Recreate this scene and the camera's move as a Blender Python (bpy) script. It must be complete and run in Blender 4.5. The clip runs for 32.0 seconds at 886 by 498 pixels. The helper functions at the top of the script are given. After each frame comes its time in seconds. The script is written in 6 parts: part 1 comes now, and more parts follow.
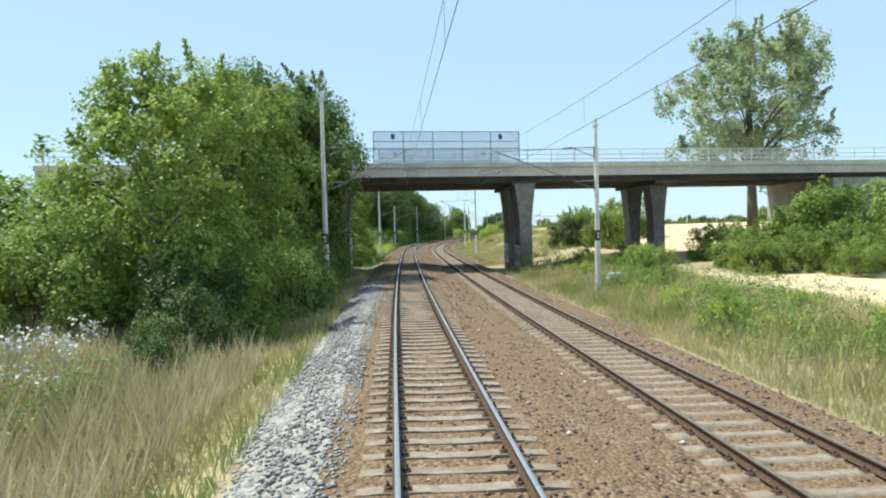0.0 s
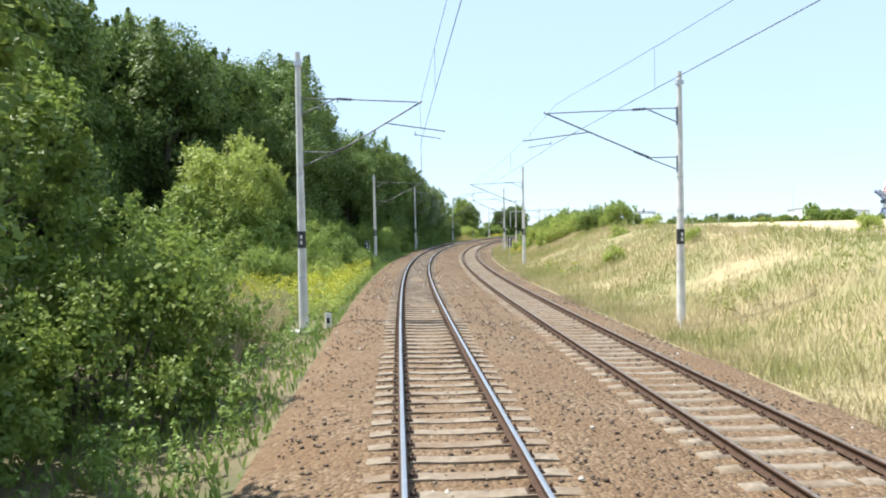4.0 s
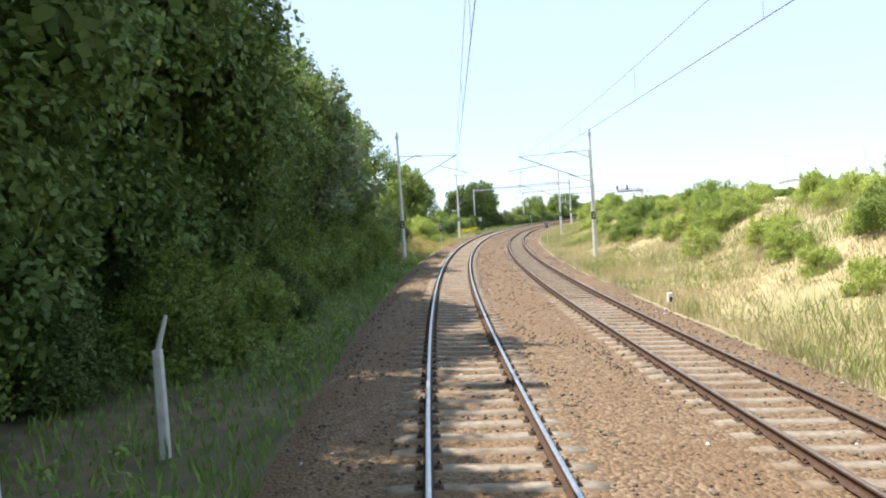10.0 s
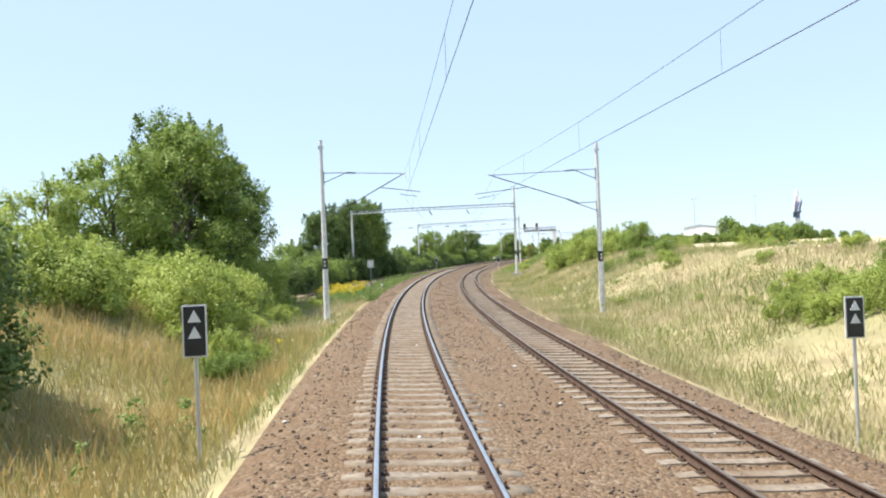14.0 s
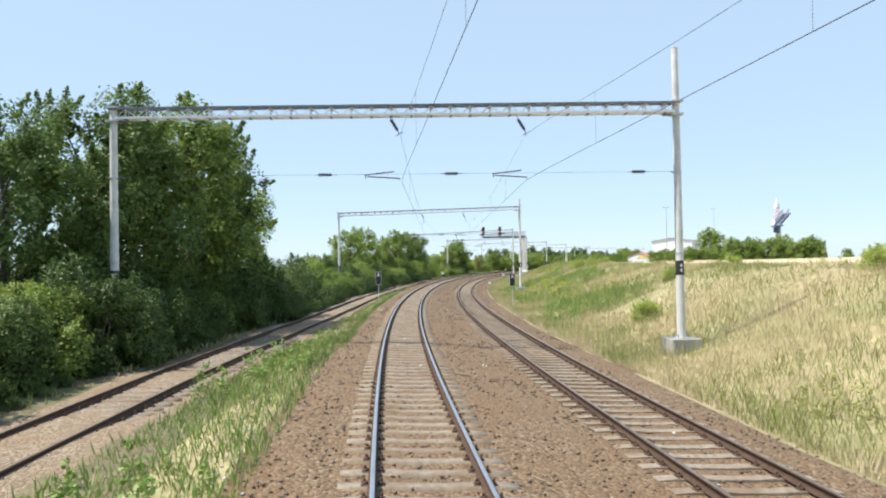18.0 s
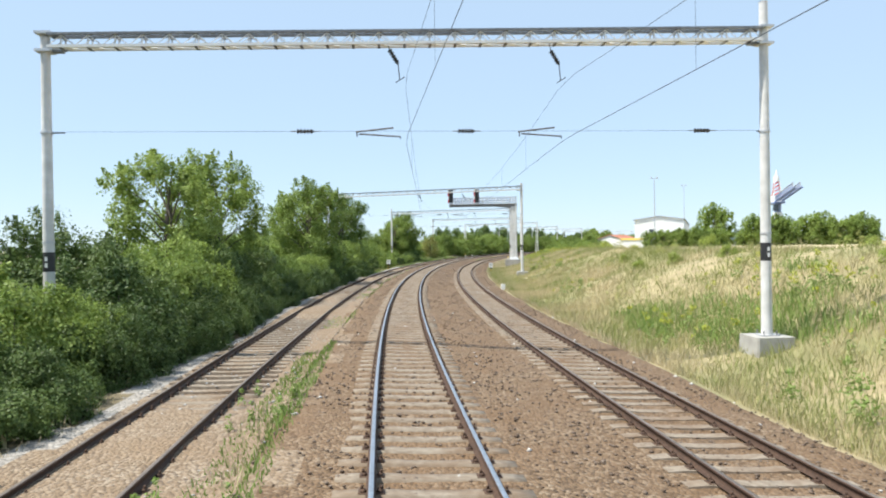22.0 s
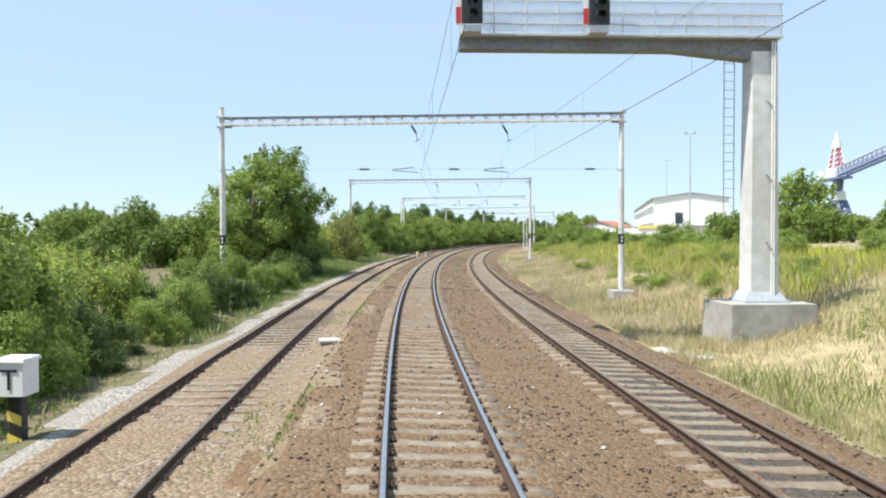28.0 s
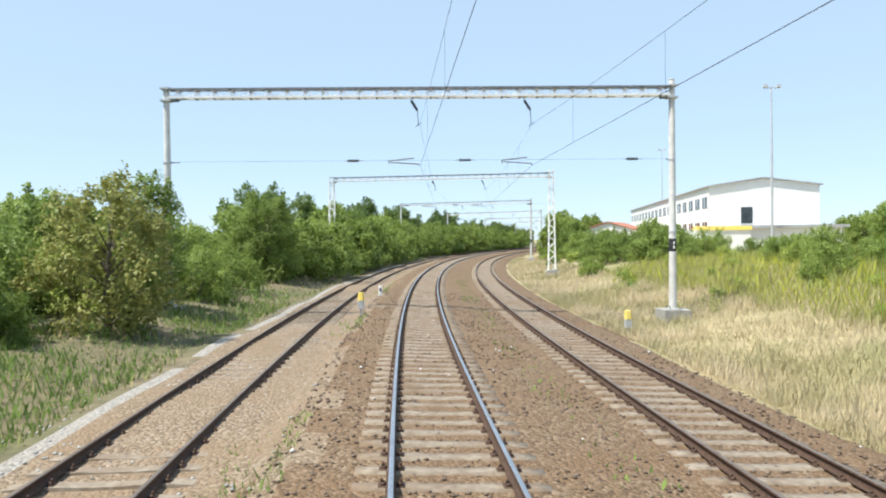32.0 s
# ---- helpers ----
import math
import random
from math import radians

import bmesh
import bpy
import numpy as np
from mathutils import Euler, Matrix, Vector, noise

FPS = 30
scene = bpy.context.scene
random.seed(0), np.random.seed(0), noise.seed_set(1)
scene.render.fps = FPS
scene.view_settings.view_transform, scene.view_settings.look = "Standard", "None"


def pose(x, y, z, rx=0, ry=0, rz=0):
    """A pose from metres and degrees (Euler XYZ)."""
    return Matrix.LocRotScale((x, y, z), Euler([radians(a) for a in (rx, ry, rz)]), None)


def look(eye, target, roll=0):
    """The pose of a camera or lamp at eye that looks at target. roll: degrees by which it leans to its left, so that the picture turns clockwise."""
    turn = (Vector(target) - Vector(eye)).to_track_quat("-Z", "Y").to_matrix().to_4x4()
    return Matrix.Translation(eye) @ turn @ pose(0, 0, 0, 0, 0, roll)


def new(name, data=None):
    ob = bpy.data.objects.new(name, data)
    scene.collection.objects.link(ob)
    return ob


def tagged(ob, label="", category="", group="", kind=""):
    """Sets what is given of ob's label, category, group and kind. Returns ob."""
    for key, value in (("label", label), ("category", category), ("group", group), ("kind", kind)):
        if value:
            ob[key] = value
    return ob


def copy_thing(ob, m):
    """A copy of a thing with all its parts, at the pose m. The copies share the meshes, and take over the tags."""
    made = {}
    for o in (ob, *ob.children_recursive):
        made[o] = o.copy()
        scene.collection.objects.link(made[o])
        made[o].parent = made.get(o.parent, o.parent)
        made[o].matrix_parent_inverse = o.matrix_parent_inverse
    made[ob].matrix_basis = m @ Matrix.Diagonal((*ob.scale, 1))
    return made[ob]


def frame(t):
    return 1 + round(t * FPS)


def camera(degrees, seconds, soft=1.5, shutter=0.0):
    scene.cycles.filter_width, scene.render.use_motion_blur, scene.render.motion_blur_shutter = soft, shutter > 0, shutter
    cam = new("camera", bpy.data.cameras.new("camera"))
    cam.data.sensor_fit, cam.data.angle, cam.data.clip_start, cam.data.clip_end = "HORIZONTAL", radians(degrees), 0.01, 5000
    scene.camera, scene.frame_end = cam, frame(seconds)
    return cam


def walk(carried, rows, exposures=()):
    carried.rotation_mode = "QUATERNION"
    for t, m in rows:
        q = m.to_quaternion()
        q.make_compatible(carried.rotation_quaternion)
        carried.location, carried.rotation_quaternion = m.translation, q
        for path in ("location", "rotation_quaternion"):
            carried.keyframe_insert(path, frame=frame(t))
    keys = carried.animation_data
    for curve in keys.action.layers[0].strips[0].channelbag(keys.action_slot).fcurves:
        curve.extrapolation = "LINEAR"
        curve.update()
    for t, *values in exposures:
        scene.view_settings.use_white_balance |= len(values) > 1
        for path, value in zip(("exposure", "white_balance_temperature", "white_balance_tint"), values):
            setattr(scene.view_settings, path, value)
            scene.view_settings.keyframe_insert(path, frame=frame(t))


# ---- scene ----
cam = camera(64.4, 32.0, soft=2.0, shutter=0.03)
PATH = [
    (0, (-0.760, 0.000, 2.771), (0.008, 9.967, 2.505), -1.44),
    (0.5, (-0.734, 9.514, 2.770), (0.141, 19.471, 2.448), -1.13),
    (1, (-0.661, 18.936, 2.769), (0.212, 28.893, 2.460), -0.63),
    (1.5, (-0.545, 28.264, 2.768), (0.331, 38.222, 2.516), -0.49),
    (2, (-0.393, 37.498, 2.767), (0.489, 47.454, 2.441), -0.19),
    (2.5, (-0.210, 46.639, 2.766), (0.702, 56.592, 2.442), -0.25),
    (3, (-0.002, 55.686, 2.765), (0.931, 65.638, 2.451), -0.52),
    (3.5, (0.228, 64.640, 2.764), (1.178, 74.590, 2.460), -0.78),
    (4, (0.474, 73.501, 2.763), (1.437, 83.450, 2.469), -1.05),
    (4.5, (0.742, 82.277, 2.764), (1.714, 92.226, 2.480), -1.31),
    (5, (1.051, 90.980, 2.771), (2.027, 100.928, 2.491), -1.21),
    (5.5, (1.407, 99.609, 2.778), (2.433, 109.553, 2.556), -0.83),
    (6, (1.832, 108.162, 2.784), (2.903, 118.102, 2.562), -1.51),
    (6.5, (2.349, 116.637, 2.790), (3.556, 126.562, 2.562), -2.59),
    (7, (2.966, 125.033, 2.793), (4.323, 134.935, 2.459), -2.56),
    (7.5, (3.695, 133.345, 2.794), (5.138, 143.234, 2.429), -2.61),
    (8, (4.544, 141.572, 2.795), (6.044, 151.452, 2.426), -3.47),
    (8.5, (5.519, 149.738, 2.797), (7.120, 159.599, 2.370), -3.44),
    (9, (6.623, 157.868, 2.798), (8.501, 167.680, 2.343), -4.82),
    (9.5, (7.855, 165.961, 2.797), (9.856, 175.748, 2.344), -4.02),
    (10, (9.216, 174.013, 2.797), (11.324, 183.778, 2.355), -3.59),
    (10.5, (10.703, 182.023, 2.796), (12.909, 191.768, 2.391), -2.77),
    (11, (12.312, 189.990, 2.795), (14.969, 199.624, 2.457), -1.82),
    (11.5, (14.040, 197.912, 2.795), (16.857, 207.499, 2.423), -1.88),
    (12, (15.886, 205.787, 2.795), (18.796, 215.352, 2.581), -2.96),
    (12.5, (17.850, 213.625, 2.795), (20.868, 223.158, 2.659), -1.87),
    (13, (19.933, 221.434, 2.795), (23.630, 230.723, 2.596), -2.40),
    (13.5, (22.136, 229.211, 2.795), (25.886, 238.481, 2.646), -2.61),
    (14, (24.459, 236.956, 2.796), (28.395, 246.148, 2.851), -2.20),
    (14.5, (26.902, 244.665, 2.796), (30.770, 253.886, 2.891), -2.98),
    (15, (29.464, 252.337, 2.795), (33.494, 261.489, 2.851), -2.63),
    (15.5, (32.145, 259.969, 2.795), (36.334, 269.050, 2.812), -2.29),
    (16, (34.944, 267.562, 2.795), (39.291, 276.567, 2.772), -1.94),
    (16.5, (37.848, 275.082, 2.795), (42.350, 284.011, 2.732), -1.60),
    (17, (40.841, 282.503, 2.795), (45.546, 291.327, 2.723), -0.58),
    (17.5, (43.921, 289.823, 2.794), (49.039, 298.413, 2.951), 0.32),
    (18, (47.081, 297.043, 2.793), (52.089, 305.697, 3.000), -1.02),
    (18.5, (50.317, 304.163, 2.793), (55.524, 312.698, 2.991), -0.58),
    (19, (53.624, 311.183, 2.792), (58.906, 319.673, 2.963), -0.64),
    (19.5, (57.001, 318.103, 2.792), (62.382, 326.531, 2.897), -0.86),
    (20, (60.442, 324.924, 2.792), (65.940, 333.277, 2.898), -1.31),
    (20.5, (63.953, 331.661, 2.793), (69.580, 339.928, 2.859), -0.76),
    (21, (67.542, 338.327, 2.793), (73.142, 346.611, 2.842), -1.39),
    (21.5, (71.206, 344.921, 2.793), (76.976, 353.089, 2.813), -1.82),
    (22, (74.944, 351.444, 2.793), (80.846, 359.516, 2.743), -0.77),
    (22.5, (78.754, 357.894, 2.793), (84.728, 365.914, 2.789), -0.86),
    (23, (82.636, 364.272, 2.792), (88.723, 372.206, 2.816), -1.34),
    (23.5, (86.586, 370.575, 2.792), (92.723, 378.470, 2.845), -1.84),
    (24, (90.602, 376.806, 2.792), (96.802, 384.651, 2.808), -0.66),
    (24.5, (94.671, 382.946, 2.792), (101.005, 390.683, 2.805), -1.28),
    (25, (98.779, 388.976, 2.792), (105.204, 396.640, 2.776), -0.83),
    (25.5, (102.924, 394.899, 2.792), (109.481, 402.449, 2.774), -0.92),
    (26, (107.104, 400.714, 2.793), (113.782, 408.157, 2.731), -0.65),
    (26.5, (111.316, 406.422, 2.793), (118.113, 413.755, 2.688), -0.39),
    (27, (115.558, 412.021, 2.793), (122.473, 419.243, 2.645), -0.13),
    (27.5, (119.827, 417.514, 2.793), (126.858, 424.623, 2.602), 0.13),
    (28, (124.121, 422.901, 2.793), (131.030, 430.126, 2.572), -0.18),
    (28.5, (128.447, 428.196, 2.793), (135.392, 435.389, 2.616), -0.46),
    (29, (132.815, 433.412, 2.792), (139.788, 440.578, 2.643), -0.25),
    (29.5, (137.222, 438.550, 2.792), (144.352, 445.561, 2.696), -0.34),
    (30, (141.665, 443.612, 2.792), (148.827, 450.590, 2.698), -0.74),
    (30.5, (146.143, 448.597, 2.791), (153.411, 455.465, 2.666), -0.27),
    (31, (150.653, 453.507, 2.791), (157.974, 460.318, 2.643), -0.80),
    (31.5, (155.193, 458.343, 2.790), (162.588, 465.074, 2.669), -0.46),
    (32, (159.762, 463.105, 2.790), (167.250, 469.731, 2.661), -0.60),
]
walk(cam, [(t, look(eye, target, roll)) for t, eye, target, roll in PATH],
     exposures=[(0, 0.85, 6250, 1), (1.2, 1.02, 6150, -1), (2.0, 0.98, 6200, 1), (2.6, 1.1, 6300, 3), (4.0, 1.15, 6400, 9), (5, 1.25, 6400, 10), (7, 1.08, 6250, 5), (9, 1.2, 6550, 9), (12, 1.32, 6700, 14), (14.5, 1.0, 6450, 10), (19, 0.86, 6450, 9), (32, 0.88, 6400, 8)])

# ---- world, sun ----
SUN_AZ, SUN_EL = radians(-67), radians(61.5)      # clockwise from +y; the sun stands to the left of the line
world = bpy.data.worlds.new("world")
scene.world = world
world.use_nodes = True
wn = world.node_tree.nodes
sky = wn.new("ShaderNodeTexSky")
sky.sky_type = "NISHITA"
sky.sun_disc = False
sky.sun_elevation, sky.sun_rotation = SUN_EL, SUN_AZ
sky.air_density, sky.dust_density, sky.ozone_density = 0.8, 0.25, 1.4
wn["Background"].inputs["Strength"].default_value = 0.15
flat_sky = wn.new("ShaderNodeMix")                   # flat pale blue put into the sky colour, evening out its gradient
flat_sky.data_type = "RGBA"
flat_sky.inputs["Factor"].default_value = 0.8
flat_sky.inputs["B"].default_value = (2.16, 2.80, 3.50, 1)
world.node_tree.links.new(sky.outputs[0], flat_sky.inputs["A"])
world.node_tree.links.new(flat_sky.outputs["Result"], wn["Background"].inputs[0])
sun_dir = Vector((math.sin(SUN_AZ) * math.cos(SUN_EL), math.cos(SUN_AZ) * math.cos(SUN_EL), math.sin(SUN_EL)))
sun = new("sun", bpy.data.lights.new("sun", "SUN"))
sun.data.energy, sun.data.angle, sun.data.color = 4.3, radians(0.55), (1.0, 0.94, 0.84)
sun.matrix_world = look(sun_dir * 400, (0, 0, 0))

# ---- the line: curvature every 40 m, in 1/1000 per metre ----
BEND = [0.61087, 0.36821, 0.17586, 1.74685, 2.06134, 1.85941, 1.92546, 1.89595, 1.71571, 1.78667, 1.70324, 1.80902, 1.69884, 1.53939, 2.0, 2.0, 1.9, 1.6, 0.8, 0.4, 0.2, 0, 0, 0]
S_ALL = np.arange(-60.0, 961.0, 1.0)
K_ALL = np.interp(S_ALL, np.arange(len(BEND)) * 40.0, np.array(BEND) * 1e-3)
TH_ALL = np.cumsum(K_ALL)
TH_ALL -= TH_ALL[60]
X_ALL, Y_ALL = np.cumsum(np.sin(TH_ALL)), np.cumsum(np.cos(TH_ALL))
X_ALL, Y_ALL = X_ALL - X_ALL[60], Y_ALL - Y_ALL[60]
CANT = 26.0                                     # radians of cant per unit of curvature
GAP, DROP = 4.562, -0.281                       # second track: distance and level
RAIL = 0.7525


def spread(s, lat, z):
    """World coordinates of points given along the line, across it (right positive) and up."""
    s = np.asarray(s, float)
    th = np.interp(s, S_ALL, TH_ALL)
    x = np.interp(s, S_ALL, X_ALL) + lat * np.cos(th)
    y = np.interp(s, S_ALL, Y_ALL) - lat * np.sin(th)
    return np.stack(np.broadcast_arrays(x, y, z), -1)


def cant_at(s):
    return np.clip(CANT * np.interp(s, S_ALL, K_ALL), -0.15, 0.15)


def side_lat(s):
    """Where the siding on the left runs."""
    return np.interp(s, [262, 280, 295, 316, 324, 335, 346, 356, 374, 392, 460, 515, 600, 960], [-12.5, -9.9, -8.3, -7.1, -6.7, -5.9, -5.2, -4.85, -4.6, -4.42, -4.42, -4.6, -4.8, -4.8])


def at(s, lat, z=0.0, turn=0.0, size=1.0):
    """The pose of a thing beside the line: its y runs along the line."""
    p = spread(s, lat, z)
    return Matrix.Translation(Vector(p)) @ Matrix.Rotation(-float(np.interp(s, S_ALL, TH_ALL)) + radians(turn), 4, "Z") @ Matrix.Scale(size, 4)


def bank(s):
    """Level of the land to the right of the line, past its bank."""
    return np.interp(s, [-60, 40, 62, 90, 120, 300, 400, 440, 480, 530, 620, 960], [-1.0, -0.9, -0.2, 1.7, 2.5, 2.3, 2.3, 2.1, 1.4, 1.0, 0.8, 0.8])


def ground_z(s, lat):
    """Level of the ground."""
    s, lat = np.broadcast_arrays(np.asarray(s, float), np.asarray(lat, float))
    c = cant_at(s)
    own = -0.185 - lat * c
    two = DROP - 0.185 - (lat - GAP) * c
    bed = np.where(lat < 1.5, own, np.where(lat > 3.0, two, own + (two - own) * (lat - 1.5) / 1.5))
    edge_r = DROP - 0.28 - 2.1 * c
    top = bank(s)
    right = np.interp(lat, [6.6, 7.6, 8.6], [0, -0.28, -0.3]) + edge_r
    u = np.clip((lat - 8.6) / 11.0, 0, 1)
    right = right + (top - right) * u * u * (3 - 2 * u)
    right = right + 0.4 * np.clip((lat - 20) / 70.0, 0, 1)
    sid = side_lat(s)
    has = np.clip((s - 275) / 25.0, 0, 1)
    edge_l = -0.2 + 2.2 * c
    shoulder = np.interp(lat, [-5.0, -3.6, -2.3], [-0.45, -0.45, 0.0]) + edge_l
    lt = np.interp(s, [-60, 0, 50, 90, 200, 262, 290, 960], [0.4, 0.5, 0.2, 0.6, 0.4, 1.6, 0.2, 0.2])
    u = np.clip((-lat - 5.0) / 8.0, 0, 1)
    wild = shoulder + (lt - shoulder) * u * u * (3 - 2 * u)
    base = np.clip((lat - sid - 1.9) / np.maximum(-2.3 - sid - 1.9, 0.3), 0, 1)
    yard = np.where(lat > sid + 1.9, -0.42 + (edge_l + 0.42) * base, np.where(lat > sid - 1.9, -0.42, np.interp(sid - 1.9 - lat, [0, 0.8, 3.5, 9], [0, -0.1, 0.4, 0.65]) - 0.42))
    left = wild + (yard - wild) * has
    return np.where(lat > 6.6, right, np.where(lat < -2.3, left, bed))


# ---- materials ----
def nodes_of(name):
    m = bpy.data.materials.new(name)
    m.use_nodes = True
    t = m.node_tree
    return m, t.nodes, t.links, t.nodes["Principled BSDF"]


def surface(name, a, b, scale=4.0, stain=None, amount=0.35, rough=0.75, metal=0.0, bump=0.15, coarse=0.4, spot=None):
    """Two colours mixed by a fine grain, with stains of a third at a larger scale, and fine relief."""
    m, n, l, out = nodes_of(name)
    pos = n.new("ShaderNodeNewGeometry").outputs["Position"]
    fine = n.new("ShaderNodeTexNoise")
    fine.inputs["Scale"].default_value, fine.inputs["Detail"].default_value = scale, 6
    l.new(pos, fine.inputs["Vector"])
    ramp = n.new("ShaderNodeValToRGB")
    ramp.color_ramp.elements[0].position, ramp.color_ramp.elements[1].position = 0.33, 0.68
    ramp.color_ramp.elements[0].color, ramp.color_ramp.elements[1].color = (*a, 1), (*b, 1)
    l.new(fine.outputs[0], ramp.inputs[0])
    big = n.new("ShaderNodeTexNoise")
    big.inputs["Scale"].default_value, big.inputs["Detail"].default_value = scale * coarse * 0.3, 4
    l.new(pos, big.inputs["Vector"])
    cut = n.new("ShaderNodeMapRange")
    cut.inputs[1].default_value, cut.inputs[2].default_value, cut.inputs[4].default_value = 0.45, 0.7, amount
    l.new(big.outputs[0], cut.inputs[0])
    mix = n.new("ShaderNodeMix")
    mix.data_type = "RGBA"
    l.new(cut.outputs[0], mix.inputs["Factor"])
    l.new(ramp.outputs[0], mix.inputs["A"])
    mix.inputs["B"].default_value = (*(stain or tuple(v * 0.5 for v in a)), 1)
    l.new(mix.outputs["Result"], out.inputs["Base Color"])
    out.inputs["Roughness"].default_value, out.inputs["Metallic"].default_value = rough, metal
    if bump:
        bp = n.new("ShaderNodeBump")
        bp.inputs["Strength"].default_value, bp.inputs["Distance"].default_value = bump, 0.02
        l.new(fine.outputs[0], bp.inputs["Height"])
        l.new(bp.outputs[0], out.inputs["Normal"])
    return m


def leafy(name, dark, light, dry=None, glow=0.3, island=True, patch=0.12):
    """Leaves: a colour that varies from leaf to leaf and plant to plant, with light coming through."""
    m, n, l, out = nodes_of(name)
    geo = n.new("ShaderNodeNewGeometry")
    info = n.new("ShaderNodeObjectInfo")
    add = n.new("ShaderNodeMath")
    add.operation = "MULTIPLY_ADD"
    l.new(info.outputs["Random"], add.inputs[0])
    add.inputs[1].default_value = 0.45
    half = n.new("ShaderNodeMath")
    half.operation = "MULTIPLY"
    l.new(geo.outputs["Random Per Island"], half.inputs[0])
    half.inputs[1].default_value = 0.55
    l.new(half.outputs[0], add.inputs[2])
    ramp = n.new("ShaderNodeValToRGB")
    ramp.color_ramp.elements[0].color, ramp.color_ramp.elements[1].color = (*dark, 1), (*light, 1)
    l.new(add.outputs[0], ramp.inputs[0])
    colour = ramp.outputs[0]
    if dry:
        spot = n.new("ShaderNodeTexNoise")
        spot.inputs["Scale"].default_value, spot.inputs["Detail"].default_value = patch, 5
        l.new(geo.outputs["Position"], spot.inputs["Vector"])
        cut = n.new("ShaderNodeMapRange")
        cut.inputs[1].default_value, cut.inputs[2].default_value = 0.42, 0.58
        l.new(spot.outputs[0], cut.inputs[0])
        mix = n.new("ShaderNodeMix")
        mix.data_type = "RGBA"
        l.new(cut.outputs[0], mix.inputs["Factor"])
        l.new(colour, mix.inputs["A"])
        tint = n.new("ShaderNodeValToRGB")
        tint.color_ramp.elements[0].color, tint.color_ramp.elements[1].color = (*tuple(v * 0.75 for v in dry), 1), (*dry, 1)
        l.new(geo.outputs["Random Per Island"], tint.inputs[0])
        l.new(tint.outputs[0], mix.inputs["B"])
        colour = mix.outputs["Result"]
    l.new(colour, out.inputs["Base Color"])
    out.inputs["Roughness"].default_value = 0.52
    out.inputs["Specular IOR Level"].default_value = 0.28
    thin = n.new("ShaderNodeBsdfTranslucent")
    l.new(colour, thin.inputs[0])
    both = n.new("ShaderNodeMixShader")
    both.inputs[0].default_value = glow
    l.new(out.outputs[0], both.inputs[1])
    l.new(thin.outputs[0], both.inputs[2])
    l.new(both.outputs[0], n["Material Output"].inputs[0])
    return m


def stony(name, tones, scale, base_mix, bump=0.9, rust=None):
    """Broken stone: a cell to each stone, of its own tone, with brake dust in drifts."""
    m, n, l, out = nodes_of(name)
    pos = n.new("ShaderNodeNewGeometry").outputs["Position"]
    cell = n.new("ShaderNodeTexVoronoi")
    cell.inputs["Scale"].default_value = scale
    l.new(pos, cell.inputs["Vector"])
    sep = n.new("ShaderNodeSeparateColor")
    l.new(cell.outputs["Color"], sep.inputs[0])
    ramp = n.new("ShaderNodeValToRGB")
    els = ramp.color_ramp.elements
    els[0].color, els[1].color = (*tones[0], 1), (*tones[-1], 1)
    for i, tone in enumerate(tones[1:-1]):
        els.new((i + 1) / (len(tones) - 1)).color = (*tone, 1)
    l.new(sep.outputs[0], ramp.inputs[0])
    drift = n.new("ShaderNodeTexNoise")
    drift.inputs["Scale"].default_value, drift.inputs["Detail"].default_value = 0.6, 8
    l.new(pos, drift.inputs["Vector"])
    cut = n.new("ShaderNodeMapRange")
    cut.inputs[1].default_value, cut.inputs[2].default_value, cut.inputs[3].default_value, cut.inputs[4].default_value = 0.3, 0.7, 0.2, 0.85
    l.new(drift.outputs[0], cut.inputs[0])
    mix = n.new("ShaderNodeMix")
    mix.data_type = "RGBA"
    l.new(cut.outputs[0], mix.inputs["Factor"])
    l.new(ramp.outputs[0], mix.inputs["A"])
    mix.inputs["B"].default_value = (*base_mix, 1)
    l.new(mix.outputs["Result"], out.inputs["Base Color"])
    out.inputs["Roughness"].default_value = 0.9
    bp = n.new("ShaderNodeBump")
    bp.inputs["Strength"].default_value, bp.inputs["Distance"].default_value = bump, 0.05
    bp.invert = True
    l.new(cell.outputs["Distance"], bp.inputs["Height"])
    l.new(bp.outputs[0], out.inputs["Normal"])
    return m


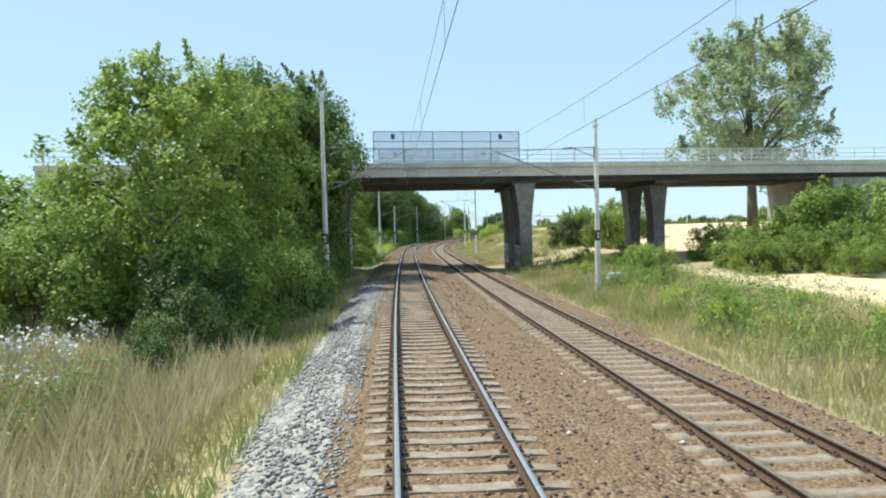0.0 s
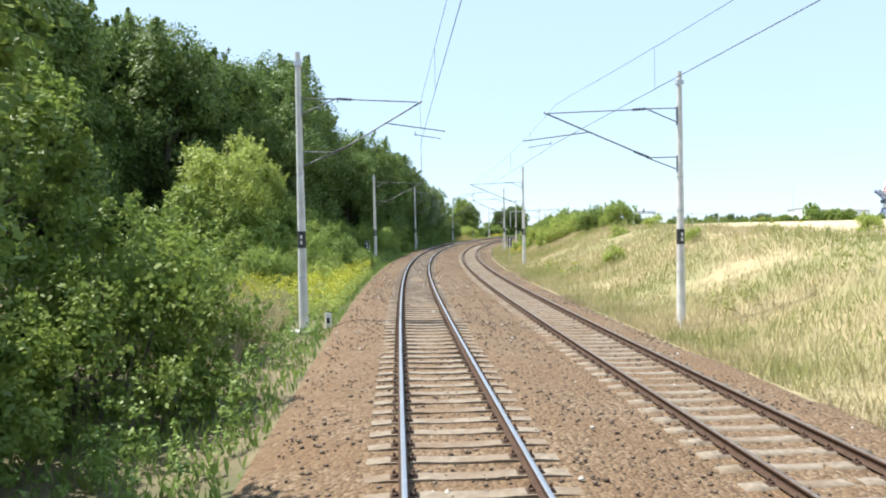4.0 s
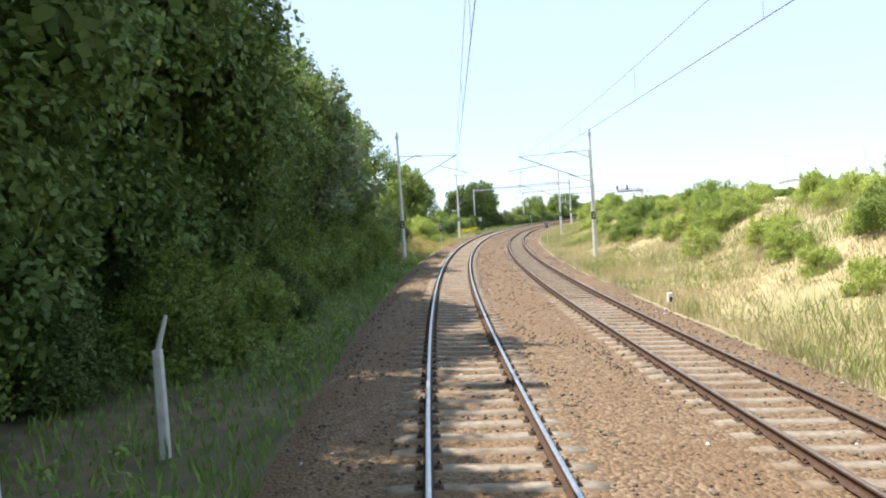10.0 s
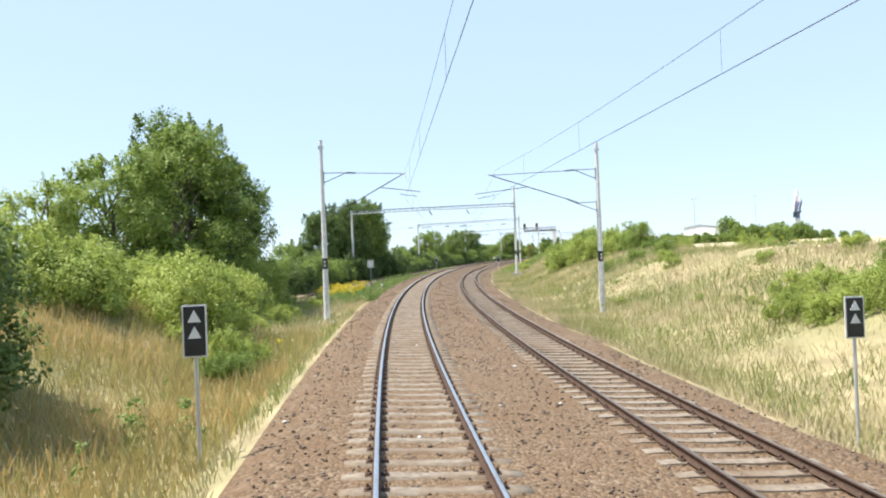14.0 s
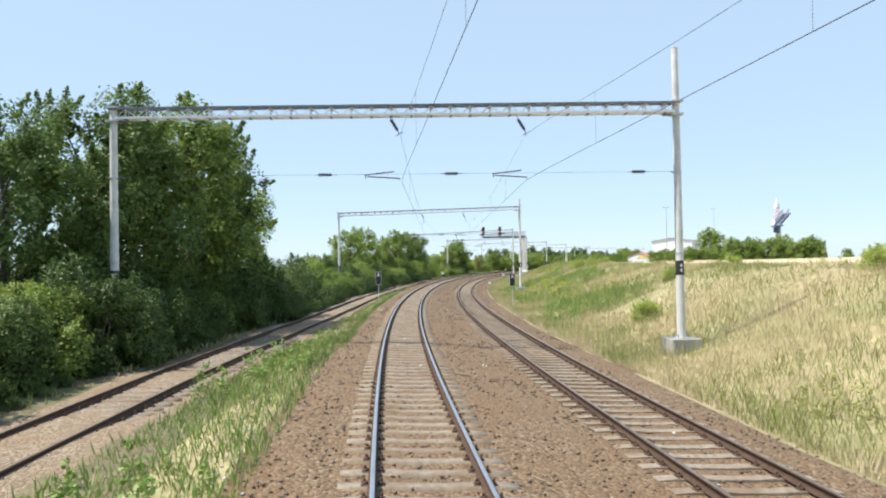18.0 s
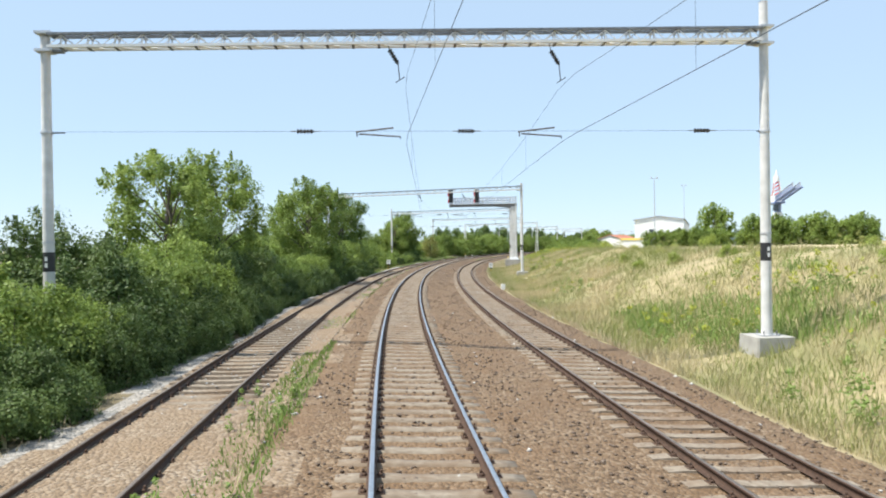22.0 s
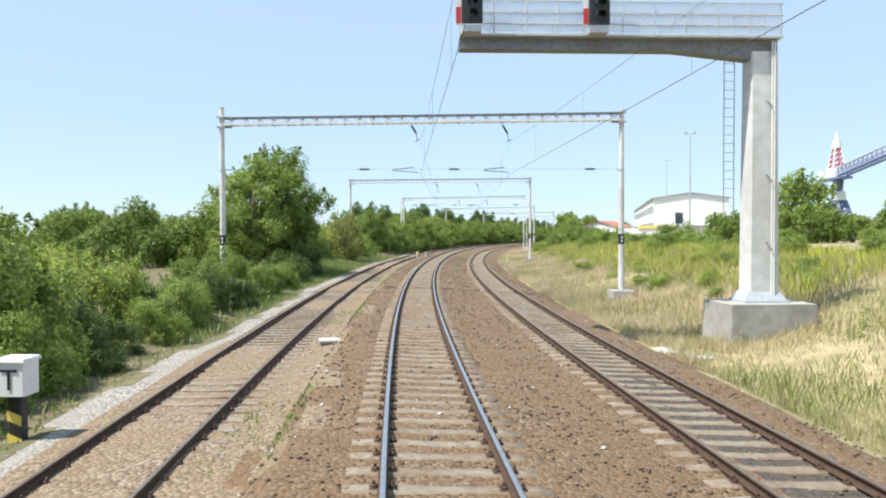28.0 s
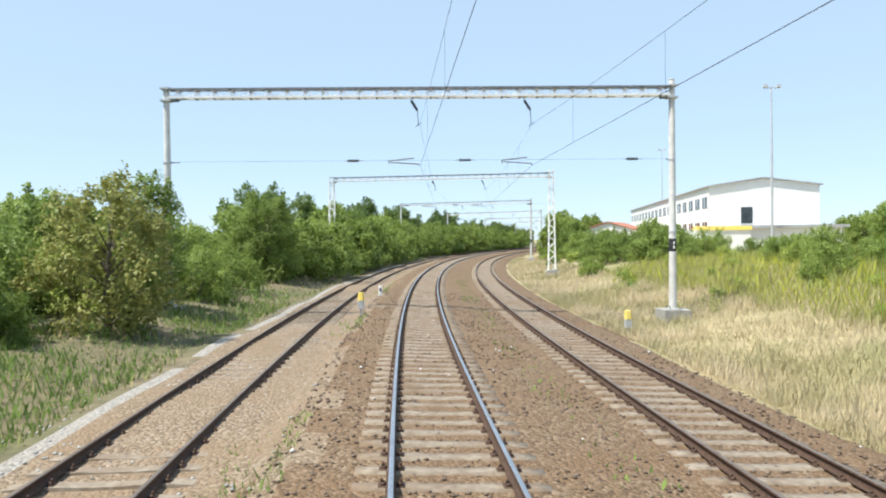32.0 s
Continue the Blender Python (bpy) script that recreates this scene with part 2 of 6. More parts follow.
M = {
    "ballast": stony("ballast_brown", [(0.05, 0.031, 0.017), (0.132, 0.086, 0.048), (0.18, 0.121, 0.072), (0.295, 0.232, 0.163)], 17, (0.155, 0.092, 0.046)),
    "ballast_new": stony("ballast_grey", [(0.137, 0.130, 0.119), (0.274, 0.259, 0.238), (0.446, 0.432, 0.403)], 15, (0.288, 0.266, 0.238)),
    "ballast_pale": stony("ballast_pale", [(0.105, 0.077, 0.056), (0.217, 0.161, 0.105), (0.350, 0.301, 0.238)], 16, (0.217, 0.150, 0.091)),
    "ballast_oily": stony("ballast_oily", [(0.035, 0.029, 0.025), (0.091, 0.073, 0.059), (0.140, 0.115, 0.098)], 17, (0.070, 0.056, 0.045)),
    "soil": surface("verge_soil", (0.25, 0.205, 0.115), (0.40, 0.335, 0.195), 1.6, (0.16, 0.18, 0.065), 0.7, 0.95, bump=0.4),
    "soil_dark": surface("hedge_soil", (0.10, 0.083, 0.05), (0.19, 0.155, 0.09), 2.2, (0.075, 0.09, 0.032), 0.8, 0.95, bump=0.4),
    "field": surface("stubble_field", (0.45, 0.355, 0.225), (0.59, 0.485, 0.32), 2.5, (0.41, 0.30, 0.165), 0.5, 0.95, bump=0.4),
    "concrete": surface("concrete", (0.30, 0.29, 0.27), (0.42, 0.41, 0.38), 3.0, (0.20, 0.19, 0.17), 0.6, 0.85, bump=0.2),
    "concrete_grim_shade": surface("concrete_grim_shade", (0.170, 0.160, 0.145), (0.270, 0.260, 0.240), 2.2, (0.090, 0.085, 0.080), 0.7, 0.9, bump=0.25),
    "concrete_pale": surface("concrete_pale", (0.48, 0.47, 0.44), (0.62, 0.61, 0.58), 5.0, (0.33, 0.32, 0.29), 0.5, 0.8, bump=0.15),
    # for dark streaks, and with shade painted in for the bridge's underside
    "concrete_dark": surface("concrete_stain_shade", (0.055, 0.052, 0.05), (0.10, 0.096, 0.09), 2.0, (0.04, 0.037, 0.035), 0.7, 0.9, bump=0.2),
    "sleeper": surface("sleeper_concrete", (0.18, 0.142, 0.105), (0.275, 0.235, 0.185), 9.0, (0.15, 0.095, 0.055), 0.75, 0.9, bump=0.3),
    "rust": surface("rail_rust", (0.050, 0.029, 0.020), (0.108, 0.063, 0.041), 20.0, (0.063, 0.036, 0.027), 0.5, 0.8, 0.2, bump=0.2),
    "steel": surface("rail_steel", (0.52, 0.53, 0.55), (0.66, 0.67, 0.69), 14.0, (0.45, 0.43, 0.41), 0.3, 0.4, 1.0, bump=0.02),
    "steel_dull": surface("rail_steel_dull", (0.20, 0.16, 0.13), (0.30, 0.25, 0.21), 14.0, (0.15, 0.11, 0.08), 0.5, 0.5, 0.7, bump=0.05),
    "galv": surface("galvanised_steel", (0.50, 0.52, 0.54), (0.62, 0.63, 0.65), 8.0, (0.40, 0.41, 0.42), 0.4, 0.5, 0.55, bump=0.05),
    "tube": surface("weathered_tube", (0.16, 0.17, 0.18), (0.26, 0.27, 0.28), 8.0, (0.12, 0.10, 0.09), 0.4, 0.55, 0.5, bump=0.05),
    "wire": surface("wire_copper", (0.05, 0.05, 0.05), (0.09, 0.09, 0.09), 8.0, None, 0.3, 0.5, 0.5, bump=0),
    "white": surface("white_paint", (0.74, 0.74, 0.73), (0.82, 0.82, 0.81), 3.0, (0.6, 0.59, 0.55), 0.35, 0.55, bump=0.03),
    "wall_white": surface("white_render", (0.78, 0.78, 0.77), (0.84, 0.84, 0.83), 0.6, (0.70, 0.69, 0.67), 0.3, 0.7, bump=0.03),
    "mast": surface("mast_paint", (0.55, 0.55, 0.54), (0.70, 0.70, 0.69), 3.0, (0.42, 0.40, 0.37), 0.5, 0.65, bump=0.05),
    "black": surface("black_paint", (0.02, 0.02, 0.022), (0.035, 0.035, 0.037), 6.0, None, 0.3, 0.5, bump=0.02),
    "red": surface("red_paint", (0.55, 0.04, 0.04), (0.62, 0.06, 0.05), 6.0, None, 0.2, 0.5, bump=0.02),
    "yellow": surface("yellow_paint", (0.76, 0.56, 0.10), (0.82, 0.64, 0.16), 6.0, (0.6, 0.5, 0.25), 0.4, 0.55, bump=0.02),
    "blue": surface("blue_paint", (0.12, 0.17, 0.33), (0.17, 0.23, 0.42), 3.0, (0.25, 0.28, 0.36), 0.5, 0.5, bump=0.02),
    "glass": surface("dark_glass", (0.03, 0.04, 0.05), (0.06, 0.07, 0.08), 1.0, None, 0.2, 0.12, bump=0),
    "roof": surface("roof_tile", (0.36, 0.14, 0.09), (0.46, 0.20, 0.13), 3.0, None, 0.4, 0.8, bump=0.1),
    "roof_grey": surface("roof_sheet", (0.34, 0.35, 0.37), (0.44, 0.45, 0.47), 1.0, None, 0.3, 0.6, bump=0.05),
    "bark": surface("bark", (0.08, 0.065, 0.05), (0.17, 0.14, 0.11), 10.0, (0.10, 0.12, 0.07), 0.4, 0.95, bump=0.6),
    "bush": leafy("bush_leaf", (0.115, 0.18, 0.038), (0.335, 0.425, 0.105), glow=0.40),
    "bush_dark": leafy("bush_dark_leaf", (0.042, 0.08, 0.024), (0.14, 0.20, 0.052), glow=0.28),
    "bush_pale": leafy("bush_pale_leaf", (0.22, 0.30, 0.062), (0.49, 0.55, 0.15), glow=0.42),
    "tree": leafy("tree_leaf", (0.075, 0.13, 0.04), (0.225, 0.31, 0.085), glow=0.36),
    "olive": leafy("olive_leaf", (0.18, 0.20, 0.055), (0.36, 0.36, 0.11), glow=0.36),
    "poplar": leafy("poplar_leaf", (0.17, 0.23, 0.13), (0.37, 0.44, 0.25), glow=0.40),
    "grass": leafy("grass_blade", (0.19, 0.225, 0.07), (0.34, 0.365, 0.13), dry=(0.555, 0.475, 0.275), glow=0.3, patch=0.2),
    "grass_dry": leafy("dry_grass_blade", (0.46, 0.385, 0.235), (0.67, 0.575, 0.41), dry=(0.46, 0.415, 0.235), glow=0.28, patch=0.22),
    "grass_gold": leafy("golden_grass_blade", (0.40, 0.285, 0.115), (0.58, 0.44, 0.20), dry=(0.38, 0.36, 0.125), glow=0.28, patch=0.2),
    "weed": leafy("weed_leaf", (0.12, 0.195, 0.045), (0.27, 0.37, 0.10), glow=0.30),
    "weed_dry": leafy("dry_weed_leaf", (0.22, 0.25, 0.075), (0.42, 0.42, 0.15), glow=0.30),
    "flower": leafy("goldenrod_flower", (0.425, 0.340, 0.017), (0.629, 0.510, 0.034), glow=0.18),
    "flower_green": leafy("goldenrod_bud", (0.26, 0.31, 0.035), (0.50, 0.50, 0.06), glow=0.28),
    "flower_pale": leafy("pale_umbel", (0.440, 0.440, 0.400), (0.600, 0.600, 0.560), glow=0.18),
    "stone_white": surface("pale_stone", (0.425, 0.408, 0.383), (0.595, 0.586, 0.561), 20.0, None, 0.3, 0.9, bump=0.2),
    "tag_white": surface("sprayed_white", (0.62, 0.62, 0.63), (0.72, 0.72, 0.73), 5.0, (0.45, 0.46, 0.5), 0.4, 0.7, bump=0.05),
    "moss_yellow": surface("sprayed_ochre", (0.30, 0.25, 0.08), (0.42, 0.36, 0.12), 9.0, (0.2, 0.18, 0.1), 0.5, 0.8, bump=0.05),
    "tag_pink": surface("sprayed_pink", (0.52, 0.36, 0.38), (0.60, 0.44, 0.46), 5.0, (0.4, 0.3, 0.32), 0.4, 0.7, bump=0.05),
}


# ---- mesh helpers ----
def sheet(name, verts, faces, mats, index=None, smooth=False):
    """A mesh from arrays: faces all triangles or all quads."""
    me = bpy.data.meshes.new(name)
    verts, faces = np.asarray(verts, np.float32), np.asarray(faces, np.int32)
    k = faces.shape[1]
    me.vertices.add(len(verts))
    me.vertices.foreach_set("co", verts.ravel())
    me.loops.add(faces.size)
    me.loops.foreach_set("vertex_index", faces.ravel())
    me.polygons.add(len(faces))
    me.polygons.foreach_set("loop_start", np.arange(0, faces.size, k, dtype=np.int32))
    if index is not None:
        me.polygons.foreach_set("material_index", np.asarray(index, np.int32))
    if smooth:
        me.polygons.foreach_set("use_smooth", np.ones(len(faces), bool))
    for m in mats:
        me.materials.append(M[m])
    me.update(calc_edges=True)
    return me


class Shape:
    """Collects solids into one mesh, with a material to each."""

    def __init__(self):
        self.v, self.f, self.m, self.mats = [], [], [], []

    def _add(self, verts, faces, mat):
        if mat not in self.mats:
            self.mats.append(mat)
        o = len(self.v)
        self.v += [tuple(p) for p in verts]
        self.f += [tuple(i + o for i in f) for f in faces]
        self.m += [self.mats.index(mat)] * len(faces)
        return self

    def box(self, a, b, mat, taper=1.0, bevel=0.0):
        """A box from corner a to corner b, its top narrowed by taper, its upright edges cut by bevel."""
        (x0, y0, z0), (x1, y1, z1) = a, b
        cx, cy = (x0 + x1) / 2, (y0 + y1) / 2
        if bevel:
            e = bevel
            ring = [(x0 + e, y0), (x1 - e, y0), (x1, y0 + e), (x1, y1 - e), (x1 - e, y1), (x0 + e, y1), (x0, y1 - e), (x0, y0 + e)]
        else:
            ring = [(x0, y0), (x1, y0), (x1, y1), (x0, y1)]
        n = len(ring)
        top = [(cx + (x - cx) * taper, cy + (y - cy) * taper, z1) for x, y in ring]
        vs = [(x, y, z0) for x, y in ring] + top
        fs = [tuple(range(n))[::-1], tuple(range(n, 2 * n))] + [(i, (i + 1) % n, n + (i + 1) % n, n + i) for i in range(n)]
        return self._add(vs, fs, mat)

    def tube(self, a, b, r0, mat, r1=None, sides=8):
        """A round bar from a to b."""
        a, b = Vector(a), Vector(b)
        r1 = r0 if r1 is None else r1
        q = (b - a).to_track_quat("Z", "Y")
        vs = []
        for p, r in ((a, r0), (b, r1)):
            for i in range(sides):
                w = 2 * math.pi * i / sides
                vs.append(p + q @ Vector((r * math.cos(w), r * math.sin(w), 0)))
        fs = [tuple(range(sides))[::-1], tuple(range(sides, 2 * sides))] + [(i, (i + 1) % sides, sides + (i + 1) % sides, sides + i) for i in range(sides)]
        return self._add(vs, fs, mat)

    def prism(self, outline, y0, y1, mat):
        """An outline in x and z, drawn out along y."""
        n = len(outline)
        vs = [(x, y0, z) for x, z in outline] + [(x, y1, z) for x, z in outline]
        fs = [tuple(range(n)), tuple(range(n, 2 * n))[::-1]] + [(i, n + i, n + (i + 1) % n, (i + 1) % n) for i in range(n)]
        return self._add(vs, fs, mat)

    def mesh(self, name):
        me = bpy.data.meshes.new(name)
        me.from_pydata([tuple(p) for p in self.v], [], self.f)
        for m in self.mats:
            me.materials.append(M[m])
        me.polygons.foreach_set("material_index", self.m)
        me.update()
        bm = bmesh.new()
        bm.from_mesh(me)
        bmesh.ops.recalc_face_normals(bm, faces=bm.faces)
        bm.to_mesh(me)
        bm.free()
        return me


def part(name, shape, parent, label="", m=None):
    me = shape.mesh(name) if isinstance(shape, Shape) else shape
    ob = new(name, me)
    ob.parent = parent
    if m is not None:
        ob.matrix_basis = m
    return tagged(ob, label) if label else ob


def thing(name, label, category, group="", kind="", m=None):
    ob = tagged(new(name), label, category, group, kind)
    ob.empty_display_size = 0.2
    if m is not None:
        ob.matrix_basis = m
    return ob


def solo(name, shape, label, category, group="", kind="", m=None):
    me = shape.mesh(name) if isinstance(shape, Shape) else shape
    ob = tagged(new(name, me), label, category, group, kind)
    if m is not None:
        ob.matrix_basis = m
    return ob


# ---- ground ----
rng = np.random.default_rng(4)
LATS = np.array([-420, -260, -160, -100, -70, -50, -38, -30, -24, -20, -17, -14.5, -12.5, -11, -10, -9, -8.4, -8, -7.6, -7.2, -6.85, -6.5, -6.15, -5.8, -5.5, -5.2, -4.9, -4.6, -4.35, -4.1, -3.85, -3.6, -3.2, -2.8, -2.5, -2.1, -1.7, -1.2, -0.6, 0, 0.6, 1.2, 1.6, 2.0, 2.5, 3.0, 3.6, 4.2, 4.8, 5.4, 6.0, 6.6, 7.1, 7.6, 8.1, 8.6, 9.4, 10.2, 11, 12, 13, 14.5, 16, 18, 20, 23, 27, 32, 40, 55, 75, 105, 150, 220, 320.0])
SS = np.concatenate([np.arange(-50, 560, 1.5), np.arange(560, 950, 6.0)])
gs, gl = np.meshgrid(SS, LATS, indexing="ij")
gz = ground_z(gs, gl)
rough = np.where((gl > 7.6) | (gl < -3.2), 1.0, np.where((gl < -2.3) | (gl > 6.4), 0.4, 0.0)) * np.clip(np.minimum(abs(gl) / 6, 2.2), 0, 2.2)
waves = sum(np.sin(gs * a + gl * b + p) * w for a, b, p, w in ((0.21, 0.33, 0.3, 0.06), (0.53, -0.41, 1.9, 0.04), (0.9, 0.8, 4.0, 0.025)))
gz = gz + rough * waves + np.where(abs(gl - 2) < 6, rng.normal(0, 0.012, gz.shape), 0)
far = np.clip((abs(gl) - 60) / 100, 0, 1)
gz = gz - far * np.where(gl < 0, 0.5, 0.0)
gv = spread(gs.ravel(), gl.ravel(), gz.ravel())
nl = len(LATS)
ii, jj = np.meshgrid(np.arange(len(SS) - 1), np.arange(nl - 1), indexing="ij")
gf = np.stack([ii * nl + jj, ii * nl + jj + 1, (ii + 1) * nl + jj + 1, (ii + 1) * nl + jj], -1).reshape(-1, 4)[:, ::-1]
ms, ml = (SS[:-1] + 0.7)[ii].ravel(), ((LATS[1:] + LATS[:-1]) / 2)[jj].ravel()
sid = side_lat(ms)
wob = 0.35 * np.sin(ms * 0.31) + 0.25 * np.sin(ms * 0.83 + 1)
gm = np.full(len(gf), 3)
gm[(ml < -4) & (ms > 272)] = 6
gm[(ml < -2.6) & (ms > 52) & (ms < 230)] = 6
gm[(ml > -2.85 + 0.3 * wob) & (ml < 7.25 + 0.4 * wob)] = 0
gm[(ml > -3.0 + 0.3 * wob) & (ml < -1.6) & (ms < 42)] = 1
wob = wob + rng.normal(0, 0.9, len(wob))
gm[(ms > 280) & (ml - sid < 1.7 + 0.2 * wob) & (ml - sid > -1.6)] = 2
gm[(ms > 340) & (ml - sid <= -1.4) & (ml - sid > -1.85 + 0.1 * wob)] = 1
gm[(ms > 340) & (ml > sid) & (ml < -2.2 + 0.3 * wob)] = 2
gm[(ml > 21 + 2 * wob) & (ms > 60) & (ms < 470)] = 4
gm[(ml > 19 + 2 * wob) & (ms < 50)] = 4
gm[(ms > 452) & (ms < 486) & (abs(ml - GAP) < 0.62)] = 5
# distance: a wide flat ring round the strip
edge = spread([-50, -50, 944, 944], [-420, 320, 320, -420], [-0.3, -0.5, 0.6, -0.3])
o = len(gv)
ring = np.array([(-4500, -4500, -2.2), (4500, -4500, -2.2), (4500, 4500, -2.2), (-4500, 4500, -2.2)])
gv = np.concatenate([gv, ring])
gf = np.concatenate([gf, [[o, o + 1, o + 2, o + 3]]])
gm = np.concatenate([gm, [3]])
solo("ground", sheet("ground", gv, gf, ["ballast", "ballast_new", "ballast_pale", "soil", "field", "ballast_oily", "soil_dark"], gm, smooth=True),
     "gravel track bed between dry grassy verges and stubble fields", "ground", kind="structure")

# ---- tracks ----
PROFILE = [(-0.062, -0.150), (-0.062, -0.138), (-0.012, -0.122), (-0.010, -0.045), (-0.034, -0.036), (-0.036, -0.006), (-0.030, 0.0), (0.030, 0.0), (0.036, -0.006), (0.034, -0.036), (0.010, -0.045), (0.012, -0.122), (0.062, -0.138), (0.062, -0.150)]


def rail_mesh(s0, s1, lat, z, side, cant, top):
    """A rail beside a track's middle line lat(s), at the level z."""
    s = np.arange(s0, s1, 1.5)
    n = len(PROFILE)
    mid = lat(s)[:, None]
    c = (cant_at(s) if cant else 0 * s)[:, None]
    px = side * RAIL + np.array([p[0] for p in PROFILE])[None]
    pz = np.array([p[1] for p in PROFILE])[None]
    v = spread(np.repeat(s[:, None], n, 1), mid + px + pz * c, z - px * c + pz)
    i, j = np.meshgrid(np.arange(len(s) - 1), np.arange(n), indexing="ij")
    f = np.stack([i * n + j, i * n + (j + 1) % n, (i + 1) * n + (j + 1) % n, (i + 1) * n + j], -1).reshape(-1, 4)
    return sheet("rail", v.reshape(-1, 3), f, ["rust", top], np.where((j.ravel() == 6), 1, 0))


def sleeper_shape():
    sh = Shape()
    xs = [(-1.22, -0.02), (-0.95, 0.0), (-0.45, 0.0), (-0.3, -0.012), (0.3, -0.012), (0.45, 0.0), (0.95, 0.0), (1.22, -0.02)]
    vs, fs = [], []
    for x, dz in xs:
        vs += [(x, -0.145, -0.2), (x, 0.145, -0.2), (x, 0.115, dz), (x, -0.115, dz)]
    for i in range(len(xs) - 1):
        a = i * 4
        fs += [(a + j, a + (j + 1) % 4, a + 4 + (j + 1) % 4, a + 4 + j) for j in range(4)]
    fs += [(3, 2, 1, 0), (len(vs) - 4, len(vs) - 3, len(vs) - 2, len(vs) - 1)]
    return sh._add(vs, fs, "sleeper")


def clip_shape():
    """The fastening of both rails on a sleeper: ribbed plate, bolts."""
    sh = Shape()
    for side in (-1, 1):
        x = side * RAIL
        sh.box((x - 0.16, -0.08, -0.004), (x + 0.16, 0.08, 0.012), "rust")
        for e in (-1, 1):
            sh.box((x + e * 0.10 - 0.035, -0.05, 0.012), (x + e * 0.10 + 0.035, 0.05, 0.045), "rust", 0.7)
            sh.tube((x + e * 0.115, 0, 0.04), (x + e * 0.115, 0, 0.085), 0.018, "rust", sides=6)
    return sh


sleeper_me, clip_me = sleeper_shape().mesh("sleeper"), clip_shape().mesh("fastening")


def soup(me, poses, name):
    """Many copies of a mesh joined into one."""
    v = np.empty(len(me.vertices) * 3, np.float32)
    me.vertices.foreach_get("co", v)
    v = v.reshape(-1, 3)
    fs = [tuple(p.vertices) for p in me.polygons]
    quads = [f if len(f) == 4 else None for f in fs]
    tri = []
    for f in fs:
        tri += [(f[0], f[k], f[k + 1]) for k in range(1, len(f) - 1)]
    tri = np.array(tri)
    mats = np.array([np.array(p) for p in poses])
    out = np.einsum("nij,vj->nvi", mats[:, :3, :3], v) + mats[:, None, :3, 3]
    ff = tri[None] + (np.arange(len(poses)) * len(v))[:, None, None]
    res = sheet(name, out.reshape(-1, 3), ff.reshape(-1, 3), [])
    for m in me.materials:
        res.materials.append(m)
    return res


def track(name, label, s0, s1, lat, z, cant, top, singles):
    root = thing(name, label, "railway track", "tracks", "structure")
    for side in (-1, 1):
        part("rail", rail_mesh(s0, s1, lat, z, side, cant, top), root, "worn steel rail with rusty sides")
    pos = np.arange(s0 + 0.3, min(s1, 760), 0.6)
    poses = []
    for s in pos:
        h = 1.0
        slope = (float(lat(np.array([s + h]))[0]) - float(lat(np.array([s - h]))[0])) / (2 * h)
        c = float(cant_at(s)) if cant else 0.0
        mid = spread(s, float(lat(np.array([s]))[0]), z - 0.152)
        poses.append(Matrix.Translation(Vector(mid)) @ Matrix.Rotation(-float(np.interp(s, S_ALL, TH_ALL)) - slope + rng.normal(0, 0.006), 4, "Z") @ Matrix.Rotation(c, 4, "Y"))
    near = [i for i, s in enumerate(pos) if singles[0] <= s < singles[1]][:300]
    chosen = set(near)
    for i in near:
        part("sleeper", sleeper_me, root, m=poses[i])
    tagged(part("sleepers", soup(sleeper_me, [p for i, p in enumerate(poses) if i not in chosen], "sleepers"), root), kind="stuff")
    tagged(part("fastenings", soup(clip_me, [p for p, s in zip(poses, pos) if s < 560], "fastenings"), root), kind="stuff")
    return root


own_lat = lambda s: 0 * np.asarray(s, float)
two_lat = lambda s: GAP + 0 * np.asarray(s, float)
track("main_track", "canted main track, polished rails on pale concrete sleepers in brown gravel", -50, 900, own_lat, 0.0, True, "steel", (0, 180))
track("second_track", "neighbouring main track with rusty rails on concrete sleepers", -50, 900, two_lat, DROP, True, "steel_dull", (200, 380))
track("siding_track", "disused-looking siding with dark rails half sunk in gravel", 286, 900, side_lat, -0.24, False, "steel_dull", (380, 560))

# loose stones of the bed
oct_v = np.array([(1, 0, 0), (-1, 0, 0), (0, 1, 0), (0, -1, 0), (0, 0, 0.8), (0, 0, -0.8)], float)
oct_f = np.array([(0, 2, 4), (2, 1, 4), (1, 3, 4), (3, 0, 4), (2, 0, 5), (1, 2, 5), (3, 1, 5), (0, 3, 5)])


def stones(name, count, s0, s1, l0, l1, size, mat, label, skip=True):
    s = rng.uniform(s0, s1, count)
    lat = rng.uniform(l0, l1, count)
    if skip:
        for c in (0.0, GAP):
            d = abs(abs(lat - c) - RAIL)
            keep = d > 0.13
            s, lat = s[keep], lat[keep]
    n = len(s)
    r = size * rng.uniform(0.55, 1.25, n)
    p = spread(s, lat, ground_z(s, lat) + r * 0.25)
    jit = oct_v[None] * rng.uniform(0.6, 1.3, (n, 6, 3))
    a = rng.uniform(0, 6.28, n)
    ca, sa = np.cos(a)[:, None], np.sin(a)[:, None]
    x, y = jit[..., 0] * ca - jit[..., 1] * sa, jit[..., 0] * sa + jit[..., 1] * ca
    v = np.stack([x, y, jit[..., 2] * 0.8], -1) * r[:, None, None] + p[:, None]
    f = oct_f[None] + (np.arange(n) * 6)[:, None, None]
    return solo(name, sheet(name, v.reshape(-1, 3), f.reshape(-1, 3), [mat]), label, "gravel", kind="stuff")


